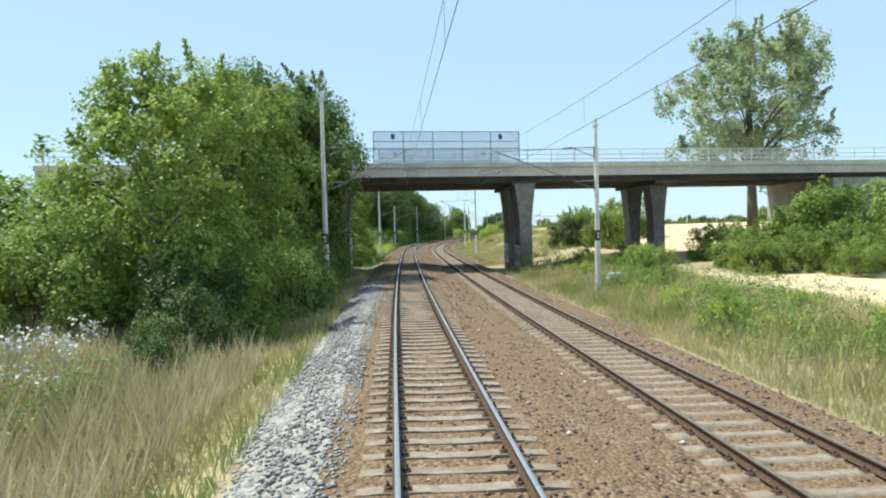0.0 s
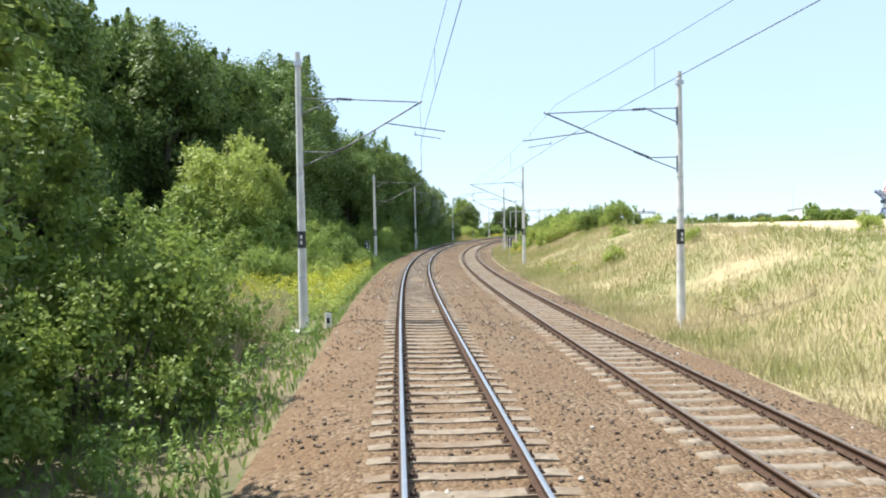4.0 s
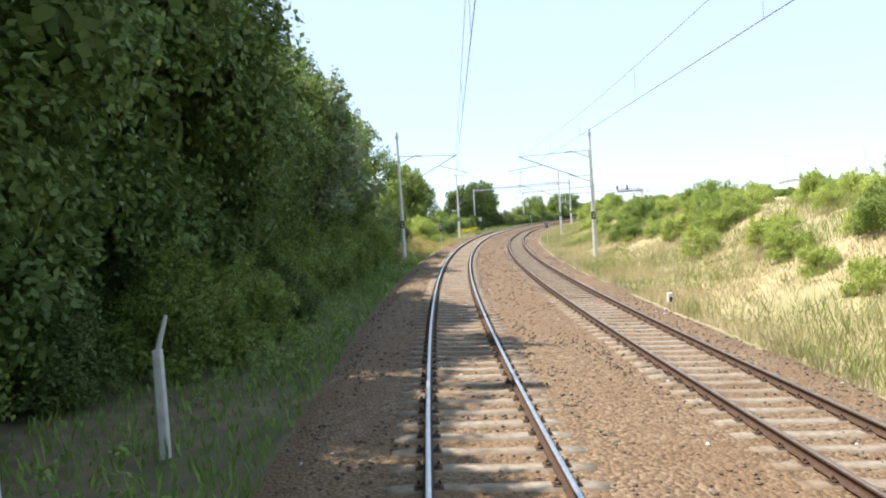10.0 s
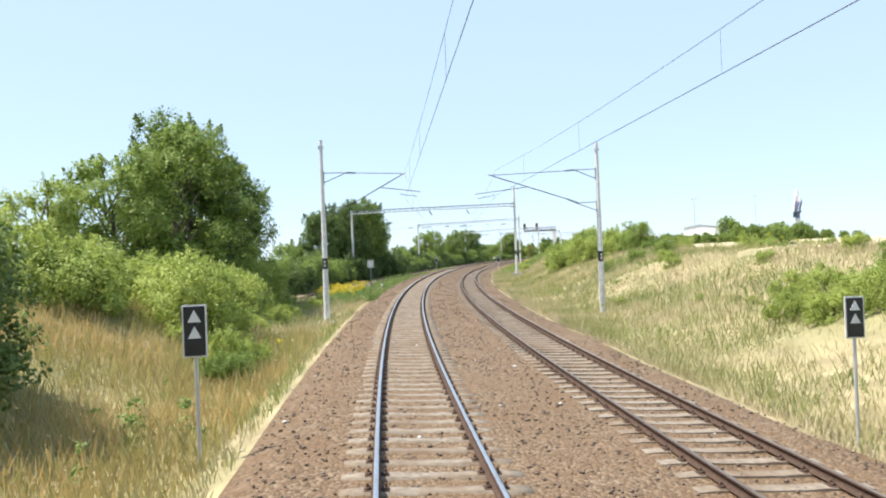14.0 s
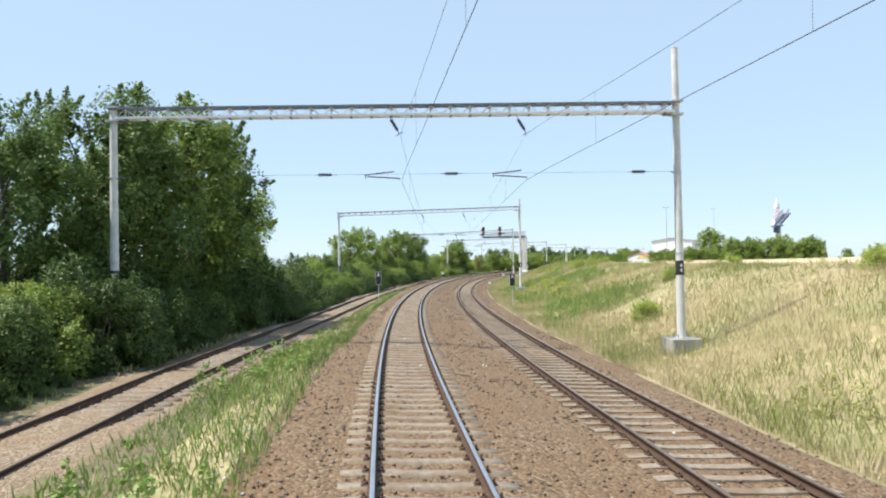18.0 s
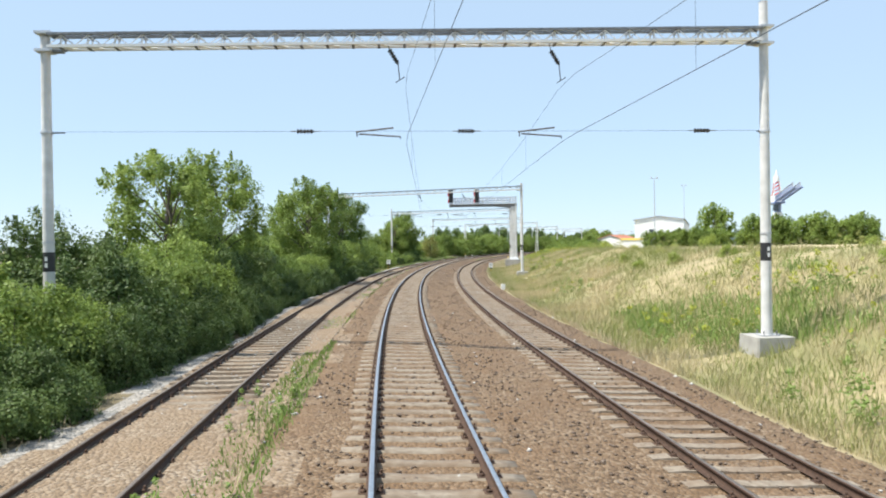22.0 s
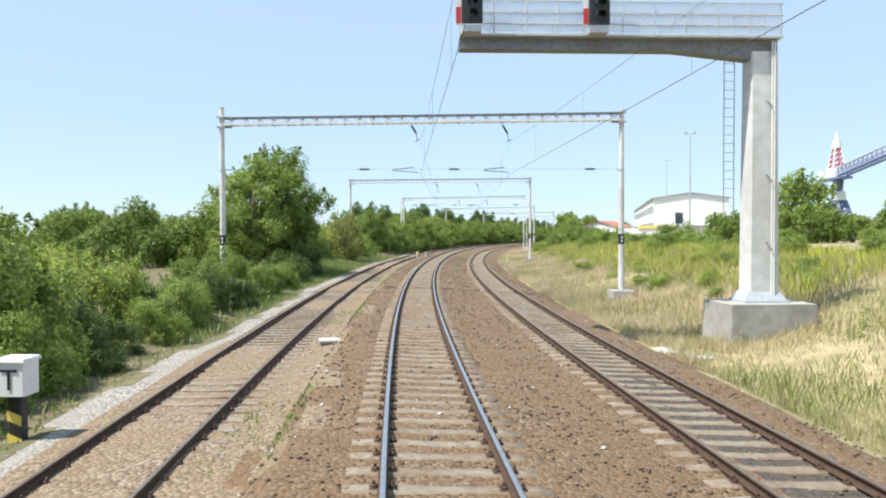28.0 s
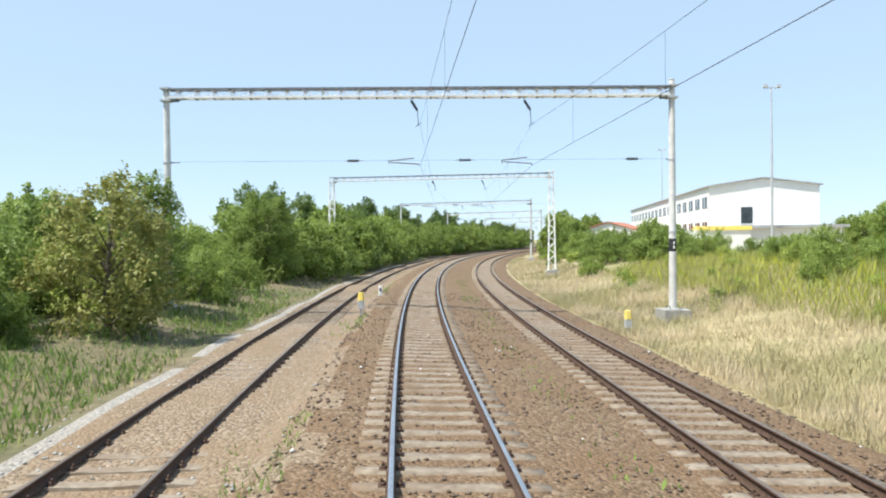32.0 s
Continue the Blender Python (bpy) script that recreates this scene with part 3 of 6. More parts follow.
M["stone_mix"] = leafy("loose_stone", (0.079, 0.053, 0.036), (0.238, 0.185, 0.145), glow=0.00)
M["stone_grey"] = leafy("loose_grey_stone", (0.158, 0.158, 0.158), (0.396, 0.396, 0.389), glow=0.00)
stones("track_gravel", 95000, -2, 545, -2.7, 7.2, 0.038, "stone_mix", "loose brown broken stone lying over the track bed")
stones("shoulder_gravel", 8000, -2, 42, -3.1, -1.4, 0.045, "stone_grey", "freshly tipped pale grey broken stone on the shoulder", False)
stones("siding_gravel", 7000, 300, 545, -7.4, -2.4, 0.04, "stone_grey", "pale grey gravel along the siding", False)
stones("white_stones", 900, 0, 545, -3.2, 7.2, 0.05, "stone_white", "few chalky white stones scattered in the track bed")


# ---- overhead line ----
LEFT_MASTS = [(36.0, -4.3, 9.9), (96.9, -3.95, 8.6), (138.3, -4.35, 7.8), (180.0, -4.3, 9.0), (226.5, -4.25, 9.3), (275.2, -4.15, 8.8)]
RIGHT_MASTS = [(36.5, 9.85, 8.6), (98.4, 9.4, 8.4), (139.2, 9.42, 8.6), (177.5, 9.15, 8.6), (225.0, 9.6, 8.6), (276.0, 10.25, 8.5)]
LIFT = {329.5: (8.45, 8.6), 385.0: (8.7, 9.05), 441.3: (8.35, 8.95), 488.0: (8.62, 8.9), 534.5: (8.98, 9.02), 573.0: (8.75, 8.95)}      # beam levels at both ends
LEGS = {329.5: (-10.5, 10.5), 385.0: (-10.1, 10.95), 441.3: (-10.35, 10.8), 488.0: (-10.25, 10.65), 534.5: (-10.6, 10.7), 573.0: (-10.2, 11.1)}
BOX_FACES = [(3, 2, 1, 0), (4, 5, 6, 7), (0, 1, 5, 4), (1, 2, 6, 5), (2, 3, 7, 6), (3, 0, 4, 7)]
PORTALS = [329.5, 385.0, 441.3, 488.0, 534.5, 573.0, 618.0, 662.0, 706.0, 750.0]
HANG = [-14.0] + [0.5 * (a[0] + b[0]) for a, b in zip(LEFT_MASTS, RIGHT_MASTS)] + PORTALS


def insulator(sh, a, b, r=0.055):
    """A ribbed insulator between two points."""
    a, b = Vector(a), Vector(b)
    n = 5
    for i in range(n):
        sh.tube(a + (b - a) * (i / n), a + (b - a) * ((i + 0.55) / n), r, "wire", r * 0.8, 8)
    sh.tube(a, b, r * 0.5, "wire", sides=6)
    return sh


def mast(side, reach, height=8.6, foot=0.0, lift=0.0):
    """A tall tapered mast with its hinged bracket over the track. side: +1 when the track lies to its right."""
    root = thing("catenary_mast", "pale concrete overhead-line mast with black number band and steel bracket", "mast", "catenary masts")
    sh = Shape()
    sh.tube((0, 0, -1.6), (0, 0, height), 0.17, "mast", 0.085, 14)
    for z in (3.4, 4.6, 1.2):
        r = 0.17 - 0.085 * (z + 1.6) / (height + 1.6)
        sh.tube((0, 0, z), (0, 0, z + 0.05), r + 0.012, "galv", sides=14)
    part("pole", sh, root)
    r = 0.17 - 0.085 * 4.0 / (height + 1.6)
    band = Shape()
    band.tube((0, 0, 2.2), (0, 0, 2.75), r + 0.006, "black", r + 0.004, 16)
    part("number_band", band, root, "black band with white figures")
    fig = Shape()
    for z in (2.32, 2.5):
        fig.box((-0.035, -r - 0.015, z), (0.035, -r - 0.004, z + 0.12), "white")
    part("figure", fig, root, "small white bars")
    cap = Shape()
    cap.box((-0.13, -0.1, height - 0.45), (0.13, 0.1, height - 0.3), "galv", 0.9)
    part("cap_fitting", cap, root)
    base = Shape().box((-0.45, -0.45, -1.2), (0.45, 0.45, foot + 0.08), "concrete_pale", 0.92, 0.06)
    part("foundation", base, root)
    d = side
    top_z, low_z, end = 6.95 + lift, 5.25 + lift, reach
    arm = Shape()
    arm.tube((0.1 * d, 0, top_z + 0.15), (1.25 * d, 0, top_z + 0.13), 0.022, "tube")
    arm.tube((0.1 * d, 0, top_z - 0.35), (1.2 * d, 0, top_z + 0.12), 0.022, "tube")
    arm.box((0.08 * d - 0.04, -0.05, top_z - 0.45), (0.08 * d + 0.04, 0.05, top_z + 0.2), "tube")
    part("upper_bracket", arm, root)
    tie = Shape()
    insulator(tie, (1.25 * d, 0, top_z + 0.13), (1.75 * d, 0, top_z + 0.1))
    tie.tube((1.75 * d, 0, top_z + 0.1), (end * d, 0, top_z), 0.02, "tube")
    part("top_tie", tie, root)
    low = Shape()
    low.tube((0.1 * d, 0, low_z + 0.1), (1.15 * d, 0, low_z + 0.02 + 0.06), 0.022, "tube")
    low.tube((0.1 * d, 0, low_z - 0.35), (1.25 * d, 0, low_z + 0.1), 0.022, "tube")
    low.box((0.08 * d - 0.04, -0.05, low_z - 0.45), (0.08 * d + 0.04, 0.05, low_z + 0.15), "tube")
    part("lower_bracket", low, root)
    strut = Shape()
    insulator(strut, (1.15 * d, 0, low_z + 0.1), (1.7 * d, 0, low_z + 0.32))
    strut.tube((1.6 * d, 0, low_z + 0.29), ((end + 0.15) * d, 0, top_z + 0.03), 0.027, "tube")
    part("diagonal_strut", strut, root)
    reg = Shape()
    k = 0.52
    reg.tube(((1.6 + (end - 1.6) * k) * d, 0, low_z + 0.29 + (top_z - low_z - 0.29) * k), ((end + 0.9) * d, 0, 5.98), 0.02, "tube")
    reg.tube(((end - 0.1) * d, 0, 5.98), ((end - 0.1) * d, 0, 5.84), 0.015, "tube")
    reg.tube(((end - 0.1) * d, 0, 5.88), ((end + 0.75) * d, 0, 5.74), 0.014, "tube")
    part("registration_arm", reg, root)
    return root


ground_at = lambda s, lat: float(ground_z(s, lat))
for (s, lat, tall), d in [(m, 1) for m in LEFT_MASTS] + [(m, -1) for m in RIGHT_MASTS]:
    reach = (-lat if d > 0 else lat - GAP) - 0.05
    ob = mast(d, reach, tall, ground_at(s, lat), 0.4 if d > 0 and s == 226.5 else 0.0)
    ob.matrix_basis = at(s, lat, 0.0 if d > 0 else DROP * 0.6)


def portal(s, lattice=False):
    """A frame over all tracks: two masts, a beam, a cross wire with steady arms."""
    root = thing("catenary_portal", "pale steel portal over the tracks carrying the overhead line", "portal", "catenary portals", m=at(s, 0.0))
    l0, l1 = LEGS.get(s, (-10.3, 10.65))
    low, high = LIFT.get(s, (8.5, 8.75))                # level of the beam's middle at its two ends
    extra = {329.5: (0.15, 2.3), 385.0: (0.12, 1.0), 488.0: (0.75, 0.35)}.get(s, (0.25, 0.5))
    tilt = (high - low) / (l1 - l0)
    level = lambda x: low + (x - l0) * tilt
    for lat, more in ((l0, extra[0]), (l1, extra[1])):
        g = ground_at(s, lat)
        top = level(lat) + more
        sh = Shape()
        if lattice:
            for a in (-1, 1):
                for b in (-1, 1):
                    sh.tube((lat + a * 0.34, b * 0.34, g), (lat + a * 0.2, b * 0.2, top), 0.05, "white", 0.04, 5)
            z = g + 0.2
            while z < top - 0.7:
                k = 0.34 - 0.14 * (z - g) / (top - g)
                for b in (-k, k):
                    sh.tube((lat - k, b, z), (lat + k, b, z + 0.6), 0.03, "white", sides=5)
                    sh.tube((lat + k, b, z + 0.6), (lat - k, b, z + 1.2), 0.03, "white", sides=5)
                for a in (-k, k):
                    sh.tube((lat + a, -k, z), (lat + a, k, z + 0.6), 0.03, "white", sides=5)
                z += 1.2
        else:
            sh.tube((lat, 0, g - 0.5), (lat, 0, top), 0.165, "mast", 0.125, 16)
            for z in (3.0, 6.1):
                sh.tube((lat, 0, z), (lat, 0, z + 0.06), 0.165, "galv", sides=14)
            sh.tube((lat, 0, top), (lat, 0, top + 0.03), 0.14, "galv", 0.1, 14)
        part("post", sh, root)
        if not lattice:
            band = Shape().tube((lat, 0, 2.2), (lat, 0, 2.75), 0.156, "black", 0.154, 16)
            part("number_band", band, root, "black band")
            fig = Shape()
            for z in (2.32, 2.5):
                fig.box((lat - 0.035, -0.17, z), (lat + 0.035, -0.157, z + 0.12), "white")
            part("figure", fig, root, "small white bars")
            part("bracket", Shape().tube((lat, 0, 6.13), (lat + (0.5 if lat < 0 else -0.25), 0, 6.13), 0.02, "tube"), root)
        plinth = Shape().box((lat - 0.62, -0.62, g - 0.6), (lat + 0.62, 0.62, g + (0.5 if lat > 0 else 0.15)), "concrete", 0.94, 0.05)
        part("foundation", plinth, root, "stained concrete block")
        foot = Shape().box((lat - 0.26, -0.26, g + (0.5 if lat > 0 else 0.15)), (lat + 0.26, 0.26, g + (0.54 if lat > 0 else 0.19)), "galv")
        for a in (-0.2, 0.2):
            for b in (-0.2, 0.2):
                z = g + (0.54 if lat > 0 else 0.19)
                foot.tube((lat + a, b, z), (lat + a, b, z + 0.12), 0.022, "tube", sides=6)
        part("foot_plate", foot, root, "bolted steel foot plate")
        z = level(lat)
        for dz in (-0.3, 0.2):
            cl = Shape().box((lat - 0.22, -0.22, z + dz), (lat + 0.22, 0.22, z + dz + 0.07), "galv")
            e = 1 if lat < 0 else -1
            cl.box((min(lat + e * 0.2, lat + e * 0.5), -0.1, z + dz), (max(lat + e * 0.2, lat + e * 0.5), 0.1, z + dz + 0.05), "tube")
            part("clamp", cl, root)
    sl = lambda x, y, dz: (x, y, level(x) + dz)
    a, b = l0 + 0.12, l1 - 0.12
    for y in (-0.17, 0.17):
        part("beam_chord", Shape()._add([sl(a, y - 0.05, 0.15), sl(b, y - 0.05, 0.15), sl(b, y + 0.05, 0.15), sl(a, y + 0.05, 0.15), sl(a, y - 0.05, 0.22), sl(b, y - 0.05, 0.22), sl(b, y + 0.05, 0.22), sl(a, y + 0.05, 0.22)], BOX_FACES, "tube"), root, "dark upper chord")
        part("beam_chord", Shape()._add([sl(a, y - 0.05, -0.21), sl(b, y - 0.05, -0.21), sl(b, y + 0.05, -0.21), sl(a, y + 0.05, -0.21), sl(a, y - 0.05, -0.13), sl(b, y - 0.05, -0.13), sl(b, y + 0.05, -0.13), sl(a, y + 0.05, -0.13)], BOX_FACES, "white"), root, "pale lower chord")
    n = 28
    web = Shape()
    for i in range(n):
        x0, x1 = a + (b - a) * (i + 0.5) / n, a + (b - a) * (i + 1) / n
        xm = a + (b - a) * i / n
        for y in (-0.15, 0.15):
            web.tube(sl(x0, y, -0.15), sl(x0, y, 0.17), 0.022, "mast", sides=5)
            web._add([sl(x0 - 0.09, y, 0.15), sl(x0 + 0.09, y, 0.15), sl(x0, y, 0.02), sl(x0 - 0.09, y + 0.01, 0.15), sl(x0 + 0.09, y + 0.01, 0.15), sl(x0, y + 0.01, 0.02)], [(0, 1, 2), (5, 4, 3), (0, 3, 4, 1), (1, 4, 5, 2), (2, 5, 3, 0)], "tube")
            web.tube(sl(xm, y, -0.15), sl(x0, y, 0.15), 0.014, "white", sides=4)
            web.tube(sl(x1, y, -0.15), sl(x0, y, 0.15), 0.014, "white", sides=4)
        web.box((x0 - 0.04, -0.2, level(x0) - 0.225), (x0 + 0.04, 0.2, level(x0) - 0.212), "tube")
        web.tube(sl(xm, -0.15, -0.17), sl(x1, 0.15, -0.17), 0.03, "white", sides=4)
    tagged(part("beam_web", web, root), kind="stuff")
    up = level(0) - 0.24
    for c in (0.0, GAP + 0.22):
        hang = Shape()
        hang.tube((c - 0.42, 0, level(c) - 0.2), (c - 0.38, 0, up - 0.12), 0.015, "wire", sides=5)
        insulator(hang, (c - 0.38, 0, up - 0.1), (c - 0.14, 0, up - 0.5), 0.075)
        hang.tube((c - 0.14, 0, up - 0.5), (c - 0.1, 0, 7.66), 0.016, "wire", sides=5)
        hang.tube((c - 0.22, 0, 7.58), (c + 0.05, 0, 7.75), 0.014, "wire", sides=5)
        part("hanging_insulator", hang, root)
        arm = Shape()
        arm.tube((c - 1.4, 0, 6.14), (c - 0.3, 0, 6.26), 0.026, "tube")
        arm.tube((c - 1.36, 0, 6.16), (c - 1.36, 0, 6.0), 0.02, "tube")
        arm.tube((c - 1.3, 0, 6.08), (c - 0.1, 0, 6.0), 0.024, "tube")
        arm.tube((c - 0.1, 0, 6.02), (c - 0.1, 0, 5.92), 0.014, "tube")
        part("steady_arm", arm, root)
    part("cross_wire", Shape().tube((l0, 0, 6.16), (l1, 0, 6.16), 0.0045, "wire", sides=5), root)
    for x in (-2.85, 1.85, 9.0):
        part("line_insulator", insulator(Shape().tube((x - 0.42, 0, 6.16), (x + 0.42, 0, 6.16), 0.016, "tube", sides=6), (x - 0.24, 0, 6.16), (x + 0.24, 0, 6.16), 0.07), root)
    return root


for s in PORTALS:
    portal(s, s == 573.0)


def wire_mesh(s, lat, z, r):
    """A wire through points along the line."""
    n, k = len(s), 4
    ang = np.arange(k) * 2 * math.pi / k + 0.4
    v = spread(np.repeat(s[:, None], k, 1), lat[:, None] + r * np.cos(ang)[None], z[:, None] + r * np.sin(ang)[None])
    i, j = np.meshgrid(np.arange(n - 1), np.arange(k), indexing="ij")
    f = np.stack([i * k + j, i * k + (j + 1) % k, (i + 1) * k + (j + 1) % k, (i + 1) * k + j], -1).reshape(-1, 4)
    return sheet("wire", v.reshape(-1, 3), f, ["wire"])


for c, dz, off, name in ((0.0, 0.0, 0.0, "over the main track"), (GAP, 0.0, 0.18, "over the second track")):
    root = thing("overhead_line", "dark contact wire and catenary wire with droppers " + name, "overhead line", "overhead lines")
    hs = np.array(HANG)
    stag = np.array([off + (-1) ** i * 0.05 for i in range(len(hs))])
    ss = np.arange(-14, 748, 2.0)
    lat = np.interp(ss, hs, stag)
    cz = dz + np.interp(ss, [280, 325], [5.68, 5.92])
    idx = np.clip(np.searchsorted(hs, ss, side="right") - 1, 0, len(hs) - 2)
    u = (ss - hs[idx]) / (hs[idx + 1] - hs[idx])
    span = hs[idx + 1] - hs[idx]
    mz = np.interp(ss, [280, 325], [7.02, 7.66]) + dz - 4 * u * (1 - u) * 0.7 * (span / 55) ** 2
    bow = -4 * u * (1 - u) * (span ** 2) / 8 * np.interp(hs[idx] + 0.5 * span, S_ALL, K_ALL)      # a wire runs straight from support to support
    part("contact_wire", wire_mesh(ss, c + lat - bow, cz, 0.0075), root)
    part("catenary_wire", wire_mesh(ss, c + lat - bow, mz, 0.0055), root)
    for i in range(len(hs) - 1):
        for w in (0.15, 0.32, 0.5, 0.68, 0.85):
            sd = hs[i] + (hs[i + 1] - hs[i]) * w
            if sd > 560:
                continue
            z1 = float(np.interp(sd, ss, mz))
            p = spread(sd, c + float(np.interp(sd, ss, lat - bow)), float(np.interp(sd, ss, cz)))
            q = spread(sd, c + float(np.interp(sd, ss, lat - bow)), z1)
            part("dropper", Shape().tube(p, q, 0.0035, "wire", sides=4), root)
# ---- road bridge ----
def skew(lat, s):
    return s + 0.13 * lat


bridge = thing("road_bridge", "grey concrete road bridge with fascia beams, railings and safety screens", "bridge")
L0, L1 = -26.0, 46.0
S0, S1 = 54.2, 66.2


def slab(name, lat0, lat1, s0, s1, z0, z1, mat, label="", steps=8, parent=bridge):
    """A straight block along the bridge, lying across the line."""
    a0, a1 = Vector(spread(skew(lat0, s0), lat0, 0)), Vector(spread(skew(lat1, s0), lat1, 0))
    b0, b1 = Vector(spread(skew(lat0, s1), lat0, 0)), Vector(spread(skew(lat1, s1), lat1, 0))
    vs = [Vector((p.x, p.y, z)) for z in (z0, z1) for p in (a0, a1, b1, b0)]
    sh = Shape()._add(vs, [(3, 2, 1, 0), (4, 5, 6, 7), (0, 1, 5, 4), (1, 2, 6, 5), (2, 3, 7, 6), (3, 0, 4, 7)], mat)
    return part(name, sh, parent, label)


# near-black concrete: the shade below the deck is put into the colour
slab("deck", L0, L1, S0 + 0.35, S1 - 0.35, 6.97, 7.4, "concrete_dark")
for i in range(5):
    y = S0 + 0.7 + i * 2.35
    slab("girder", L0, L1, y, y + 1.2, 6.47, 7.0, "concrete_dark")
for y0, y1 in ((S0, S0 + 0.36), (S1 - 0.36, S1)):
    slab("fascia_beam", L0, L1, y0, y1, 6.92, 7.62, "concrete_pale", "weathered pale concrete edge beam")
for y0, y1 in ((S0 - 0.18, S0 + 0.9), (S1 - 0.9, S1 + 0.18)):
    slab("cornice", L0, L1, y0, y1, 7.62, 7.98, "concrete_pale")
for lat in (0.2, 1.1, 1.35, 2.1, 5.2, 5.9, 6.2, 7.0):
    slab("water_stain", lat, lat + 0.13, S0 - 0.012, S0 - 0.004, 6.94, 7.58, "concrete_dark", "dark streak")


def pier(lat, s0, s1, base, flare=0.3, tag=None):
    w = 0.48
    sh = Shape()
    zs = [(base - 0.8, w), (3.3, w + 0.003), (4.6, w + 0.4 * flare), (6.3, w + 1.15 * flare)]
    vs, fs = [], []
    for z, h in zs:
        vs += [(-h, s0, z), (h, s0, z), (h, s1, z), (-h, s1, z)]
    for i in range(len(zs) - 1):
        a = i * 4
        fs += [(a + j, a + (j + 1) % 4, a + 4 + (j + 1) % 4, a + 4 + j) for j in range(4)]
    fs += [(3, 2, 1, 0), (12, 13, 14, 15)]
    # pier colour holds grime plus painted-in shade from the deck above
    sh._add([(x, y - (s0 + s1) / 2, z) for x, y, z in vs], fs, "concrete_grim_shade")
    m = at((s0 + s1) / 2, lat)
    ob = part("pier", sh, bridge, "grey concrete pier, flared at the head", m)
    if tag:
        d, z0, z1, mat = tag
        t = Shape()
        rr = random.Random(int(lat * 10 + s0))
        n = 6
        for i in range(n):
            y0 = -(s1 - s0) / 2 + 0.1 + (s1 - s0 - 0.2) * i / n
            wd = (s1 - s0 - 0.2) / n
            x = d * (w + 0.012)
            t.box((min(x, x + d * 0.01), y0, z0 + rr.uniform(0, 0.12)), (max(x, x + d * 0.01), y0 + wd * 0.97, z1 - rr.uniform(0, 0.15)), mat)
            for k in range(2):
                zz = rr.uniform(z0 + 0.15, z0 + 0.5)
                yy = y0 + wd * (0.2 + 0.42 * k + rr.uniform(-0.05, 0.05))
                t.box((min(x + d * 0.01, x + d * 0.018), yy, zz), (max(x + d * 0.01, x + d * 0.018), yy + wd * rr.uniform(0.1, 0.2), zz + rr.uniform(0.35, 0.5) * (z1 - z0)), "concrete_grim_shade")
                t.box((min(x + d * 0.01, x + d * 0.018), yy, z1 - 0.5), (max(x + d * 0.01, x + d * 0.018), yy + wd * 0.12, z1 - rr.uniform(0.2, 0.3)), "concrete_grim_shade")
            t.box((min(x, x + d * 0.01), y0 + wd * 0.97, z0 + 0.1), (max(x, x + d * 0.01), y0 + wd, z1 - 0.1), "concrete_dark")
        tagged(part("graffiti", t, ob, "white sprayed lettering with dark outlines"), kind="stuff")
        if d > 0 and mat == "tag_white":
            u = Shape()
            for i in range(4):
                y0 = -(s1 - s0) / 2 + 0.1 + (s1 - s0 - 0.2) * i / 4
                x = w + 0.012
                u.box((x, y0, z1 + 0.05), (x + 0.01, y0 + (s1 - s0 - 0.2) / 4 * 0.94, z1 + 1.4 - rr.uniform(0, 0.2)), "tag_pink")
            u.box((w + 0.012, -(s1 - s0) / 2 + 0.1, z1 - 0.02), (w + 0.024, (s1 - s0) / 2 - 0.1, z1 + 0.05), "moss_yellow")
            tagged(part("graffiti", u, ob, "faded pink sprayed panel over a yellowish stripe"), kind="stuff")
    return ob


pier(-5.6, 55.3, 58.9, -0.5, tag=(1, -0.2, 1.75, "tag_white"))
pier(-5.6, 62.0, 65.2, -0.5, tag=(1, -0.1, 1.6, "tag_white"))
pier(9.35, 55.3, 58.1, -0.6, tag=(-1, -0.3, 1.5, "tag_white"))
pier(9.35, 61.5, 64.6, -0.6, tag=(-1, -0.3, 1.5, "tag_white"))
pier(21.5, 59.2, 61.0, -0.3)
pier(21.5, 65.6, 67.4, -0.3)
# caps carry the same painted-in shade as the girders
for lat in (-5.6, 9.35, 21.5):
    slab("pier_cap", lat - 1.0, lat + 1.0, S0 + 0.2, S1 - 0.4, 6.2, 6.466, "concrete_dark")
slab("abutment", 37, 48, S0 + 0.3, S1 - 0.3, -1.0, 6.5, "concrete")
slab("abutment", -26, -19, S0 + 0.3, S1 - 0.3, -1.0, 6.5, "concrete")
# railings and screens
for s in (S0 + 0.1, S1 - 0.1):
    for z in (8.25, 8.6, 9.02):
        slab("handrail", L0, L1, s - 0.03, s + 0.03, z - 0.025, z + 0.025, "galv" if s < 60 else "mast")
    for i in range(37):
        lat = L0 + 0.5 + i * 1.95
        slab("rail_post", lat, lat + 0.07, s - 0.04, s + 0.04, 7.98, 9.05, "mast")
for i in range(150):
    lat = 12.0 + i * 0.16
    slab("baluster", lat, lat + 0.025, S0 + 0.085, S0 + 0.115, 8.05, 9.0, "mast")
M["mesh_panel"] = None
m_, n_, l_, out_ = nodes_of("clear_screen_panel")
clear = n_.new("ShaderNodeBsdfTransparent")
mixp = n_.new("ShaderNodeMixShader")
mixp.inputs[0].default_value = 0.30
out_.inputs["Base Color"].default_value = (0.55, 0.62, 0.72, 1)
out_.inputs["Roughness"].default_value = 0.25
l_.new(clear.outputs[0], mixp.inputs[1])
l_.new(out_.outputs[0], mixp.inputs[2])
l_.new(mixp.outputs[0], n_["Material Output"].inputs[0])
M["mesh_panel"] = m_
